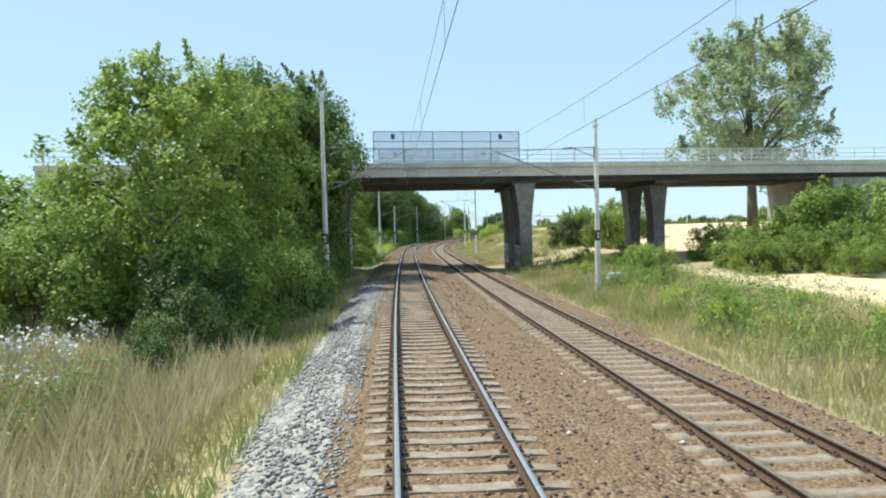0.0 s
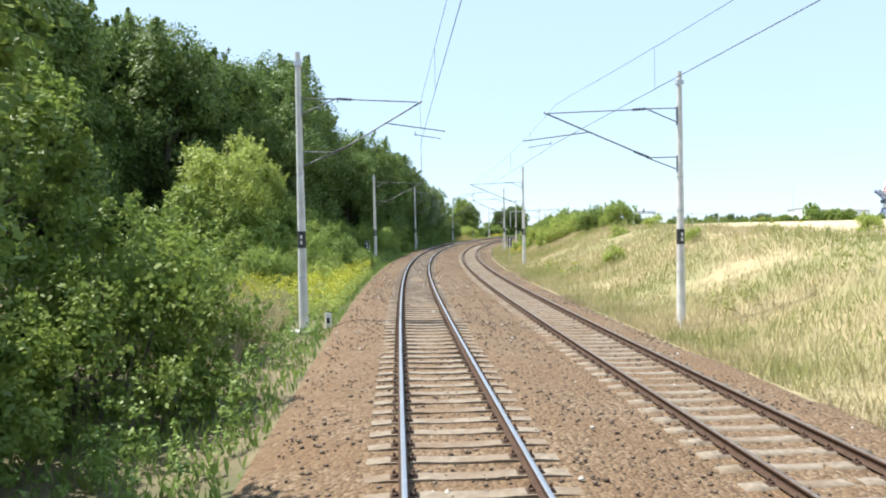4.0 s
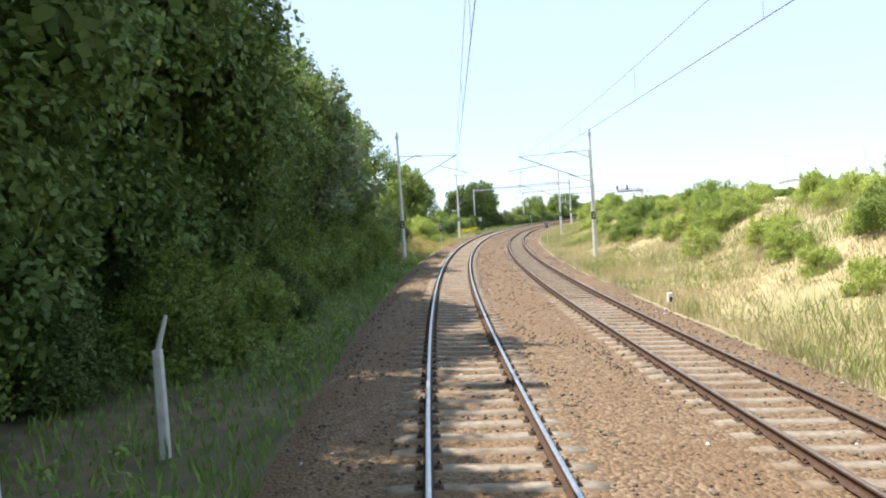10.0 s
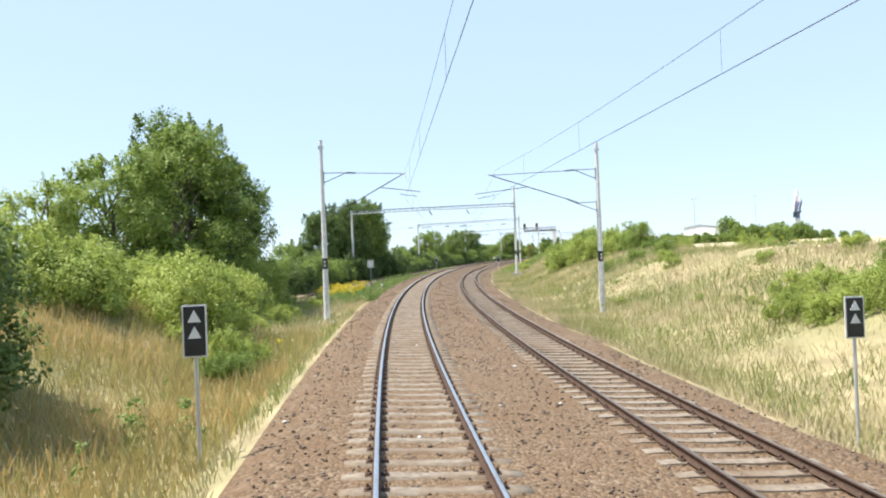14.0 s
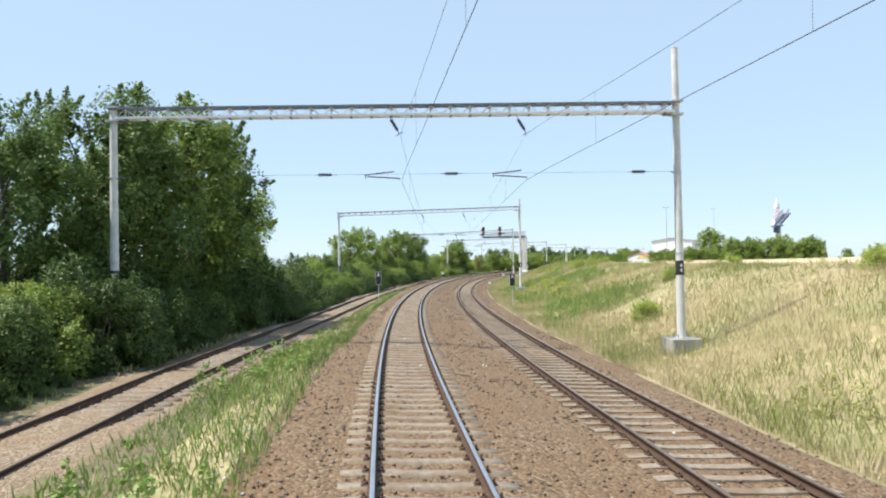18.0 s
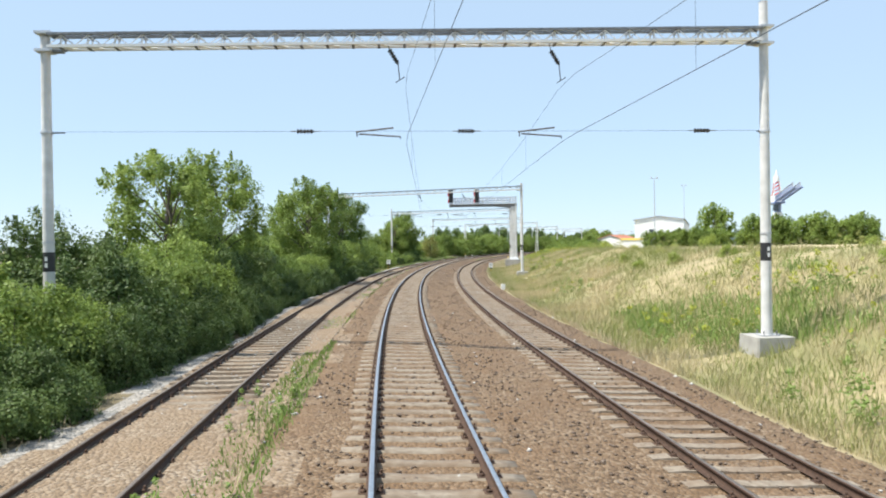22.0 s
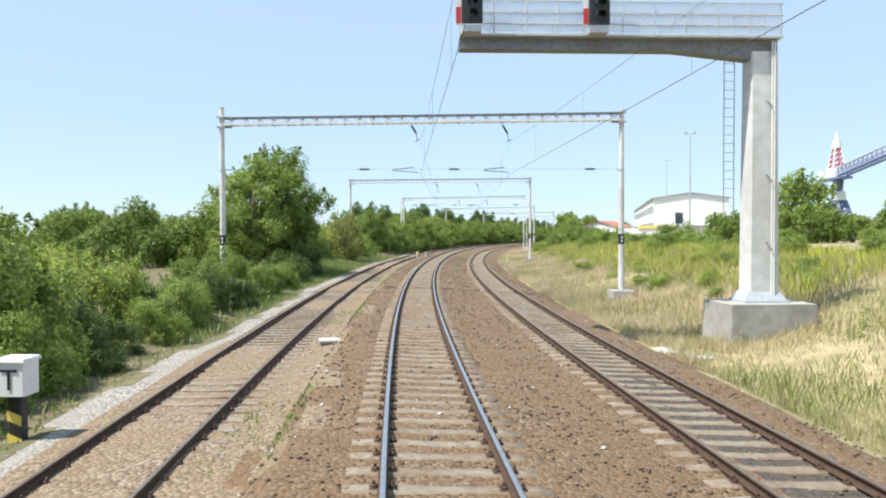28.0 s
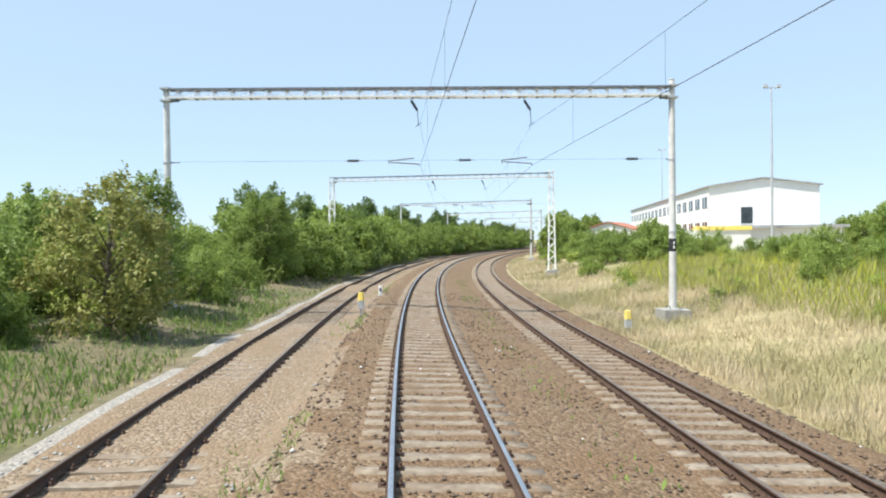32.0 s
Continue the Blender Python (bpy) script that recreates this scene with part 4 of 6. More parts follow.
for s in (S0 + 0.02, S1 - 0.02):
    for i in range(5):
        a = -2.45 + i * 2.28
        slab("safety_screen", a + 0.03, a + 2.25, s - 0.01, s + 0.01, 8.05, 10.42, "mesh_panel", "translucent greyish safety panel")
        for z in (8.08, 9.1, 9.65, 10.4):
            slab("screen_rail", a, a + 2.28, s - 0.03, s + 0.02, z - 0.025, z + 0.025, "tube")
    for i in range(6):
        a = -2.45 + i * 2.28
        slab("screen_post", a - 0.03, a + 0.03, s - 0.05, s + 0.03, 7.98, 10.44, "tube")
    for a in (-1.1, 7.3):
        slab("warning_plate", a, a + 0.28, s - 0.06, s - 0.05, 9.82, 10.19, "black", "small dark warning plate")


# ---- signs beside the line ----
def marker_board(s, lat, top, triangles, hh=1.0, w=0.2):
    """A warning board of the distant signal: white triangles on black."""
    g = ground_at(s, lat)
    root = thing("marker_board", "black board with %s white triangle%s on a thin grey post" % ({1: "one", 2: "two", 3: "three"}[triangles], "" if triangles == 1 else "s"), "railway sign", "marker boards", m=at(s, lat, g, rng.uniform(-6, 6)))
    z0 = top - g - hh
    part("post", Shape().tube((0, 0.05, -0.5), (0, 0.05, z0 + 0.3), 0.032, "galv", sides=10), root)
    part("board_edge", Shape().box((-w - 0.025, 0.005, z0), (w + 0.025, 0.03, z0 + hh), "white"), root, "white rim")
    part("board", Shape().box((-w, -0.008, z0 + 0.025), (w, 0.004, z0 + hh - 0.025), "black"), root)
    for i in range(triangles):
        zz = z0 + hh - 0.33 * hh - i * 0.31 * hh
        part("triangle", Shape().prism([(-0.64 * w, zz), (0.64 * w, zz), (0, zz + 0.24 * hh)], -0.014, -0.009, "white"), root, "white triangle")
    return root


marker_board(139.5, 8.13, 1.84, 3, 0.95)
marker_board(138.6, -5.15, 1.7, 3, 1.0)
marker_board(250.4, -3.54, 2.13, 2, 0.82, 0.16)
marker_board(251.2, 7.92, 1.72, 2, 0.76, 0.15)
marker_board(360.7, -2.85, 2.2, 1, 1.02)
marker_board(359.6, 7.95, 1.9, 1, 1.0)

tri = thing("speed_sign", "grey square board with an upside-down white triangle on a dark post", "railway sign", m=at(297.4, -3.8, ground_at(297.4, -3.8), 4))
part("post", Shape().box((-0.05, 0.03, -0.4), (0.05, 0.13, 2.25), "tube"), tri)
part("board", Shape().box((-0.26, -0.02, 2.05), (0.26, 0.03, 2.7), "galv", 1, 0.03), tri)
part("hood", Shape().box((-0.27, -0.12, 2.68), (0.27, 0.03, 2.71), "galv"), tri)
part("triangle", Shape().prism([(0, 2.12), (0.2, 2.36), (0.2, 2.62), (-0.2, 2.62), (-0.2, 2.36)], -0.032, -0.024, "white"), tri, "dirty white triangle")


def low_post(s, lat, name, label, cat, shape, group=""):
    return solo(name, shape, label, cat, group, m=at(s, lat, ground_at(s, lat)))


def km_stone():
    return Shape().box((-0.11, -0.09, -0.2), (0.11, 0.09, 0.5), "white", 0.85, 0.03).box((-0.05, -0.105, 0.18), (0.05, -0.092, 0.36), "black")


for s, lat in ((299.2, -3.1), (200.0, 7.8), (96.5, -3.1), (542.8, -2.35)):
    low_post(s, lat, "distance_post", "short white concrete distance post with dark figures", "post", km_stone(), "distance posts")
low_post(420.7, 7.2, "boundary_stone", "squat white-painted concrete stone beside the track", "stone", Shape().box((-0.18, -0.15, -0.2), (0.18, 0.15, 0.46), "white", 0.9, 0.04))
low_post(161.5, 7.3, "marker_post", "short dark wooden marker post", "post", Shape().box((-0.07, -0.07, -0.3), (0.07, 0.07, 0.55), "tube", 0.95, 0.015))

T_PTS = ((462.4, -6.5), (457.6, 7.75))
for s, lat in T_PTS:
    root = thing("phone_box", "white line telephone box with black letter T on a striped post", "telephone box", "line telephones", m=at(s, lat, ground_at(s, lat) - 0.1, -6))
    part("post", Shape().box((-0.11, -0.09, -0.3), (0.11, 0.09, 0.85), "black", 1, 0.02), root)
    for i in range(2):
        z = 0.1 + i * 0.36
        part("stripe", Shape().prism([(-0.112, z), (0.112, z - 0.1), (0.112, z + 0.06), (-0.112, z + 0.16)], -0.096, -0.0905, "yellow"), root, "yellow stripe")
    part("box", Shape().box((-0.23, -0.2, 0.85), (0.23, 0.2, 1.38), "white", 1, 0.02), root)
    part("lid", Shape().box((-0.25, -0.23, 1.38), (0.25, 0.23, 1.43), "white", 0.95), root)
    crv = bpy.data.curves.new("letter", "FONT")
    crv.body, crv.size, crv.extrude, crv.align_x = "T", 0.46, 0.004, "CENTER"
    crv.materials.append(M["black"])
    t = new("letter", crv)
    t.parent, t.matrix_basis = root, pose(0, -0.21, 0.955, 90, 0, 0)
    tagged(t, "black letter T")

for s, lat in ((533.3, -2.5), (531.4, 7.85)):
    root = thing("track_sensor", "small grey and yellow track-side sensor cabinet on a stub post", "cabinet", "track sensors", m=at(s, lat, ground_at(s, lat)))
    part("post", Shape().tube((0, 0, -0.2), (0, 0, 0.35), 0.05, "galv"), root)
    part("case", Shape().box((-0.13, -0.12, 0.3), (0.13, 0.12, 0.62), "galv", 0.95, 0.03), root)
    part("cover", Shape().box((-0.13, -0.13, 0.62), (0.13, 0.13, 0.95), "yellow", 0.8, 0.05), root, "yellow plastic cover")

for s, lat, size in ((471.5, -2.6, 0.66), (178.8, 7.1, 0.6)):
    root = thing("cable_pit", "low concrete cable pit with a loose slab lid", "cable pit", "cable pits", m=at(s, lat, ground_at(s, lat), 8, size))
    part("body", Shape().box((-0.45, -0.35, -0.3), (0.45, 0.35, 0.18), "concrete", 0.96, 0.03), root)
    part("lid", Shape().box((-0.5, -0.42, 0.18), (0.42, 0.36, 0.26), "concrete_pale", 0.98), root)
solo("trough_lid", Shape().box((-0.25, -1.1, 0.0), (0.25, 1.1, 0.16), "concrete_pale", 0.96), "pale concrete cable trough lids laid beside the track", "cable trough", m=at(471.6, 7.85, ground_at(471.6, 7.85), 25))
solo("relay_case", Shape().box((-0.35, -0.3, -0.2), (0.35, 0.3, 1.0), "galv", 0.98, 0.03).box((-0.38, -0.33, 1.0), (0.38, 0.33, 1.06), "galv"), "small grey relay case in tall grass", "cabinet", m=at(38.2, 11.2, ground_at(38.2, 11.2)))


def fence_post(s, lat):
    sh = Shape().box((-0.07, -0.07, -0.3), (0.07, 0.07, 1.65), "concrete_pale", 0.9, 0.015)
    sh.tube((0, 0, 1.62), (0.16, 0.0, 2.15), 0.045, "concrete_pale", 0.03, 8)
    return solo("fence_post", sh, "pale concrete fence post with a cranked top", "fence post", "fence posts", m=at(s, lat, ground_at(s, lat)))


fence_post(181.8, 8.8)
fence_post(184.8, -4.7)

# ---- signal gantry ----
gantry = thing("signal_gantry", "galvanised cantilever gantry with a railed walkway and two colour-light signals", "signal gantry", m=at(473.9, 0.12, 0.08))
gl_, gz_ = 11.15, ground_at(473.9, 11.1)
part("foundation", Shape().box((gl_ - 1.45, -1.1, gz_ - 0.6), (gl_ + 1.45, 1.1, 0.42), "concrete", 0.97, 0.04), gantry, "stained concrete block")
part("base_plate", Shape().box((gl_ - 0.75, -0.6, 0.42), (gl_ + 0.75, 0.6, 0.5), "galv", 0.98).box((gl_ - 0.7, -0.55, 0.5), (gl_ + 0.7, 0.55, 0.8), "galv", 0.7), gantry)
part("column", Shape().box((gl_ - 0.5, -0.4, 0.5), (gl_ + 0.5, 0.4, 8.6), "mast", 0.88, 0.05), gantry, "pale galvanised box column")
part("arm", Shape().prism([(1.2, 8.62), (8.2, 8.62), (10.7, 8.35), (11.6, 8.35), (11.6, 8.98), (1.2, 8.98)], -0.25, 0.25, "tube"), gantry)
part("walkway", Shape().box((1.2, -0.55, 8.98), (11.65, 0.55, 9.05), "galv"), gantry)
for y in (-0.53, 0.53):
    for z in (9.35, 9.7, 10.08):
        part("handrail", Shape().tube((1.2, y, z), (11.65, y, z), 0.022, "galv"), gantry)
    for i in range(11):
        x = 1.25 + i * 1.03
        part("rail_post", Shape().tube((x, y, 9.0), (x, y, 10.1), 0.022, "galv"), gantry)
    part("guard_mesh", Shape().box((1.9, y - 0.005, 9.1), (11.6, y + 0.005, 10.05), "mesh_panel"), gantry, "fine wire mesh")
for x in (1.55, 5.55):
    root = part("signal_head", Shape().box((x - 0.33, -0.95, 9.25), (x + 0.33, -0.83, 11.25), "black", 1, 0.03), gantry, "tall black signal head")
    part("side_stripe", Shape().box((x - 0.5, -0.86, 9.2), (x - 0.34, -0.84, 11.3), "white"), root, "white and red striped edge")
    for i in range(2):
        part("red_field", Shape().box((x - 0.502, -0.868, 9.25 + i * 1.05), (x - 0.338, -0.861, 9.75 + i * 1.05), "red"), root, "red field")
    for i in range(5):
        z = 9.5 + i * 0.37
        hood = Shape()
        for k in range(9):
            a0, a1 = math.pi * k / 8 - 0.2, math.pi * (k + 1) / 8 - 0.2
            hood._add([(x + 0.15 * math.cos(a0), -0.95, z + 0.15 * math.sin(a0)), (x + 0.15 * math.cos(a1), -0.95, z + 0.15 * math.sin(a1)), (x + 0.15 * math.cos(a1), -1.25, z + 0.14 * math.sin(a1) - 0.04), (x + 0.15 * math.cos(a0), -1.25, z + 0.14 * math.sin(a0) - 0.04)], [(0, 1, 2, 3)], "black")
        part("hood", hood, root)
        part("lens", Shape().tube((x, -0.952, z), (x, -0.965, z), 0.1, "glass", sides=14), root, "dark unlit lens")
    part("bracket", Shape().box((x - 0.3, -0.9, 9.0), (x + 0.3, -0.45, 9.2), "galv"), root)
ladder = Shape()
for y in (-0.62,):
    for dx in (0.05, 0.4):
        ladder.tube((gl_ - 1.05 + dx, 0.45, 3.2), (gl_ - 1.05 + dx, 0.45, 9.0), 0.02, "galv")
    for i in range(19):
        ladder.tube((gl_ - 1.0, 0.45, 3.3 + i * 0.3), (gl_ - 0.65, 0.45, 3.3 + i * 0.3), 0.012, "galv", sides=6)
part("ladder", ladder, gantry)
cond = Shape()
for dx in (0.2, 0.28):
    cond.tube((gl_ + dx, -0.46, 0.6), (gl_ + dx, -0.43, 8.9), 0.025, "white")
part("conduit", cond, gantry, "pale cable conduit")
for z in (2.4, 4.6, 7.0):
    part("step_bracket", Shape().tube((gl_ + 0.05, -0.4, z), (gl_ + 0.18, -0.52, z - 0.25), 0.02, "tube"), gantry)
# ---- plants ----
def leaf_quads(p, n, length, width, r):
    """Small folded leaves at p facing n: four corners each."""
    count = len(p)
    n = n / (np.linalg.norm(n, axis=1)[:, None] + 1e-6)
    t = np.cross(n, r.normal(size=(count, 3)))
    t /= np.linalg.norm(t, axis=1)[:, None] + 1e-6
    b = np.cross(n, t)
    sz = r.uniform(0.6, 1.35, count)[:, None]
    a = t * (length * sz * 0.5)
    w = b * (width * sz * 0.5)
    dip = n * (length * sz)
    v = np.stack([p - a, p + w - dip * 0.12 - a * 0.15, p + a - dip * 0.22, p - w - dip * 0.12 - a * 0.15], 1)
    return v.reshape(-1, 3), np.arange(count * 4).reshape(-1, 4)


def leaves(centres, radii, count, length, width, seed, up=0.35):
    """Leaves spread over many small clumps."""
    r = np.random.default_rng(seed)
    k = r.choice(len(centres), count, p=radii ** 2 / np.sum(radii ** 2))
    d = r.normal(size=(count, 3))
    d /= np.linalg.norm(d, axis=1)[:, None]
    rad = radii[k] * np.clip(r.normal(0.86, 0.2, count), 0.15, 1.3)
    p = centres[k] + d * rad[:, None] * np.array([1, 1, 0.85])
    return leaf_quads(p, d + r.normal(size=(count, 3)) * 0.7 + np.array([0, 0, up]), length, width, r)


def lobes(kind, seed, h, w):
    """Centres and sizes of the main masses of a crown."""
    r = np.random.default_rng(seed)
    out = []
    if kind == "bush":
        for i in range(11):
            a, q = 2.4 * i + r.uniform(-0.5, 0.5), w * 0.36 * math.sqrt((i + 0.3) / 11)
            out.append((q * math.cos(a), q * math.sin(a), h * r.uniform(0.42, 0.8) * (1 - 0.45 * (q / (w * 0.4)) ** 2), h * r.uniform(0.17, 0.25)))
        for i in range(9):
            a, q = 0.7 * i + r.uniform(-0.3, 0.3), w * r.uniform(0.3, 0.4)
            out.append((q * math.cos(a), q * math.sin(a), h * r.uniform(0.1, 0.24), h * r.uniform(0.13, 0.18)))
    else:
        n, low, size = {"tree": (22, 0.12, (0.13, 0.2)), "tall": (18, 0.14, (0.14, 0.22)), "airy": (64, 0.32, (0.07, 0.12))}[kind]
        for i in range(n):
            u = low + (0.93 - low) * ((i + r.uniform(0, 1)) / n)
            v = (u - low) / (1 - low)
            prof = {"tree": math.sin(math.pi * (0.16 + 0.78 * v)) ** 0.55, "tall": 0.3 + 0.7 * (1 - v) ** 0.6, "airy": math.sin(math.pi * (0.14 + 0.8 * v)) ** 0.5}[kind]
            a = 2.4 * i + r.uniform(-0.6, 0.6)
            q = w * 0.38 * prof * (r.uniform(0.55, 1.05) if kind != "airy" else math.sqrt(r.uniform(0.05, 1.2)))
            out.append((q * math.cos(a), q * math.sin(a), h * u, w * r.uniform(*size)))
    return np.array(out)


def crown(kind, seed, h, w, count, leaf):
    """Leaves gathered in sprays over the masses, with long shoots outside and a dense dark inside."""
    r = np.random.default_rng(seed + 500)
    lb = lobes(kind, seed, h, w)
    mid = np.array([0, 0, h * (0.4 if kind == "bush" else 0.55)])
    sprays, facing, size = [], [], []
    for x, y, z, rad in lb:
        c = np.array([x, y, z])
        for _ in range(22 if kind != "airy" else 12):
            d = r.normal(size=3) + np.array([0, 0, 0.25]) + 0.5 * (c - mid) / (np.linalg.norm(c - mid) + 0.1)
            d /= np.linalg.norm(d)
            sprays.append(c + d * rad * r.uniform(0.72, 1.15) * np.array([1, 1, 0.9]))
            facing.append(d)
            size.append(rad * r.uniform(0.2, 0.42))
    sprays, facing, size = np.array(sprays), np.array(facing), np.array(size)
    keep = sprays[:, 2] > 0.02 * h
    sprays, facing, size = sprays[keep], facing[keep], size[keep]
    n1 = int(count * 0.78)
    k = r.choice(len(sprays), n1, p=size ** 1.7 / np.sum(size ** 1.7))
    off = np.clip(r.normal(size=(n1, 3)), -1.9, 1.9) * size[k][:, None] * 0.62
    off -= facing[k] * (np.sum(off * facing[k], 1) * 0.45)[:, None]
    p1 = sprays[k] + off
    p1[:, 2] -= 0.35 * np.sum(off[:, :2] ** 2, 1) / (size[k] + 0.05)
    f1 = facing[k] * 0.8 + r.normal(size=(n1, 3)) * 0.5 + np.array([0, 0, 0.55])
    # shoots that stand out of the crown
    n2 = count - n1
    m = {"bush": 46, "tree": 60, "tall": 40, "airy": 60}[kind]
    pick = r.choice(len(sprays), m, p=np.maximum(facing[:, 2] + 0.5, 0.05) / np.sum(np.maximum(facing[:, 2] + 0.5, 0.05)))
    way = facing[pick] * 0.7 + np.array([0, 0, 0.55]) + r.normal(size=(m, 3)) * 0.25
    way /= np.linalg.norm(way, axis=1)[:, None]
    reach = h * r.uniform(0.05, 0.13, m) if kind == "bush" else w * r.uniform(0.05, 0.11, m)
    j = r.integers(0, m, n2)
    u = r.uniform(-0.5, 1, n2) ** 1
    p2 = sprays[pick[j]] + way[j] * (u * reach[j])[:, None] + r.normal(size=(n2, 3)) * (leaf * 0.55 * (1.3 - np.clip(u, 0, 1)))[:, None]
    f2 = way[j] * 0.3 + r.normal(size=(n2, 3)) * 0.7 + np.array([0, 0, 0.4])
    v, f = leaf_quads(np.concatenate([p1, p2]), np.concatenate([f1, f2]), leaf, leaf * 0.62, r)
    if kind != "airy":
        n3 = max(600, count // 5)
        k = r.integers(0, len(lb), n3)
        d = r.normal(size=(n3, 3))
        d /= np.linalg.norm(d, axis=1)[:, None]
        rad = lb[k, 3] * r.uniform(0.1, 0.6, n3)
        rr = float(np.mean(lb[:, 3]))
        v3, f3 = leaf_quads(lb[k, :3] + d * rad[:, None], d + r.normal(size=(n3, 3)) * 0.4, max(leaf * 1.3, rr * 0.2), max(leaf, rr * 0.17), r)
        f = np.concatenate([f, f3 + len(v)])
        v = np.concatenate([v, v3])
    return v, f, lb


def plant(name, kind, h, w, count, leaf, mat, label, category, seed, group):
    """One bush or tree at the origin: trunk with limbs, and a crown of leaves."""
    root = thing(name, label, category, group, m=Matrix.Translation((0, 0, -300)))
    v, f, lb = crown(kind, seed, h, w, count, leaf)
    r = random.Random(seed)
    sh = Shape()
    if kind == "bush":
        for c in lb[:9]:
            a = r.uniform(0, 6.28)
            sh.tube((0.25 * math.cos(a), 0.25 * math.sin(a), -0.3), (c[0] * 0.9, c[1] * 0.9, c[2]), 0.045, "bark", 0.015, 6)
        tagged(part("stem", sh, root), kind="stuff")
    else:
        r0 = 0.022 * h
        pts = [Vector((0, 0, -0.4)), Vector((r.uniform(-0.2, 0.2), r.uniform(-0.2, 0.2), h * 0.3)), Vector((r.uniform(-0.4, 0.4), r.uniform(-0.4, 0.4), h * 0.62)), Vector((r.uniform(-0.5, 0.5), r.uniform(-0.5, 0.5), h * 0.92))]
        rad = [r0 * 1.25, r0 * 0.85, r0 * 0.5, r0 * 0.12]
        for i in range(3):
            sh.tube(pts[i], pts[i + 1], rad[i], "bark", rad[i + 1], 9)
        for c in lb[:34]:
            u = min(0.85, max(0.15, (c[2] / h) * 0.75))
            base = pts[0].lerp(pts[3], u)
            end = Vector(c[:3])
            mid = base.lerp(end, 0.55) + Vector((0, 0, 0.03 * h))
            sh.tube(base, mid, r0 * 0.32, "bark", r0 * 0.2, 6)
            sh.tube(mid, end, r0 * 0.2, "bark", r0 * 0.05, 5)
        part("trunk", sh, root, "grey-brown trunk with spreading limbs")
    part("crown", sheet("crown", v, f, [mat]), root, "dense small leaves")
    return root


KIND = {}


def make_kinds():
    for i in range(3):
        KIND["bush%d" % i] = plant("bush", "bush", 4.0, 4.6, 14000, 0.112, "bush", "leafy green bush on the railway verge", "bush", 10 + i, "verge bushes")
    for i in range(2):
        KIND["dark%d" % i] = plant("hedge_bush", "bush", 4.2, 4.8, 14000, 0.112, "bush_dark", "dense dark green hedge bush beside the track", "hedge", 20 + i, "hedge bushes")
    for i in range(2):
        KIND["pale%d" % i] = plant("shrub", "bush", 3.4, 4.0, 11500, 0.105, "bush_pale", "sunlit yellow-green shrub on the verge", "shrub", 30 + i, "verge shrubs")
    for i in range(2):
        KIND["thick%d" % i] = plant("thicket", "bush", 5.0, 7.5, 11000, 0.19, "bush", "broad green thicket behind the verge", "thicket", 35 + i, "thickets")
    for i in range(3):
        KIND["tree%d" % i] = plant("tree", "tree", 10.0, 7.5, 13000, 0.24, "tree", "broad-leaved tree with a dense dark green crown", "tree", 40 + i, "trees")
    KIND["tall0"] = plant("tree", "tall", 13.0, 6.0, 7500, 0.34, "tree", "tall slender tree at the edge of the wood", "tree", 50, "trees")
    for i in range(2):
        KIND["green%d" % i] = plant("tree", "tree", 8.0, 6.2, 22000, 0.145, "bush", "bright green broad-leaved tree", "tree", 55 + i, "trees")
    KIND["airy0"] = plant("tree", "airy", 20.0, 17.0, 46000, 0.28, "poplar", "tall airy tree with a loose grey-green crown", "tree", 60, "trees")
    for i in range(2):
        KIND["wood%d" % i] = plant("tree", "tree", 10.0, 7.8, 36000, 0.155, "tree", "tall broad-leaved tree with branches down to the ground", "tree", 57 + i, "trees")
    KIND["airy1"] = plant("tree", "airy", 11.5, 6.5, 7000, 0.26, "poplar", "slim grey-green tree with a loose crown", "tree", 61, "trees")
    KIND["olive0"] = plant("tree", "tree", 7.0, 6.6, 7500, 0.2, "olive", "rounded olive-green tree beside the siding", "tree", 63, "trees")
    KIND["lime0"] = plant("tree", "tree", 7.6, 6.0, 12000, 0.17, "bush_pale", "bushy light-green tree in full sun", "tree", 62, "trees")
    # lighter bush leaf on far crowns: distance haze put into the colour
    for i in range(2):
        KIND["far%d" % i] = plant("tree", "tree", 9.0, 9.0, 4200, 0.5, "bush", "distant rounded tree at the edge of the fields", "tree", 65 + i, "far trees")


make_kinds()
used = set()
SIGHT = [(138.6, -5.15), (250.4, -3.54), (297.4, -3.8), (184.8, -4.7), (462.4, -6.5)]      # signs that bushes leave in sight


FULL = {"dark": 0.8, "wood": 1.15, "green": 1.08, "thick": 1.1, "tree": 0.9, "far": 0.7}      # grown size of each kind against its model


def put(kind, s, lat, size, stretch=1.0, sink=0.15):
    """Sets a plant of that kind beside the line."""
    src = KIND[kind]
    if any(-9 < s - a < 1.5 and abs(lat - b) < 0.5 + 2.4 * size for a, b in SIGHT):
        return None
    z = float(ground_z(s, lat)) - sink
    size = size * FULL.get(kind[:-1], 1.0)
    m = at(s, lat, z, rng.uniform(0, 360)) @ Matrix.Diagonal((size, size, size * stretch, 1))
    if kind not in used:
        used.add(kind)
        src.matrix_basis = m
        return src
    return copy_thing(src, m @ Matrix.Diagonal((1 / src.scale.x, 1 / src.scale.y, 1 / src.scale.z, 1)))


def row(kinds, s0, s1, step, lat0, lat1, z0, z1, squash=(0.9, 1.15)):
    """Plants strewn along a stretch of the line."""
    s = s0
    while s < s1:
        put(kinds[rng.integers(len(kinds))], s + rng.uniform(-0.3, 0.3) * step, rng.uniform(lat0, lat1), rng.uniform(z0, z1), rng.uniform(*squash))
        s += step * rng.uniform(0.8, 1.2)


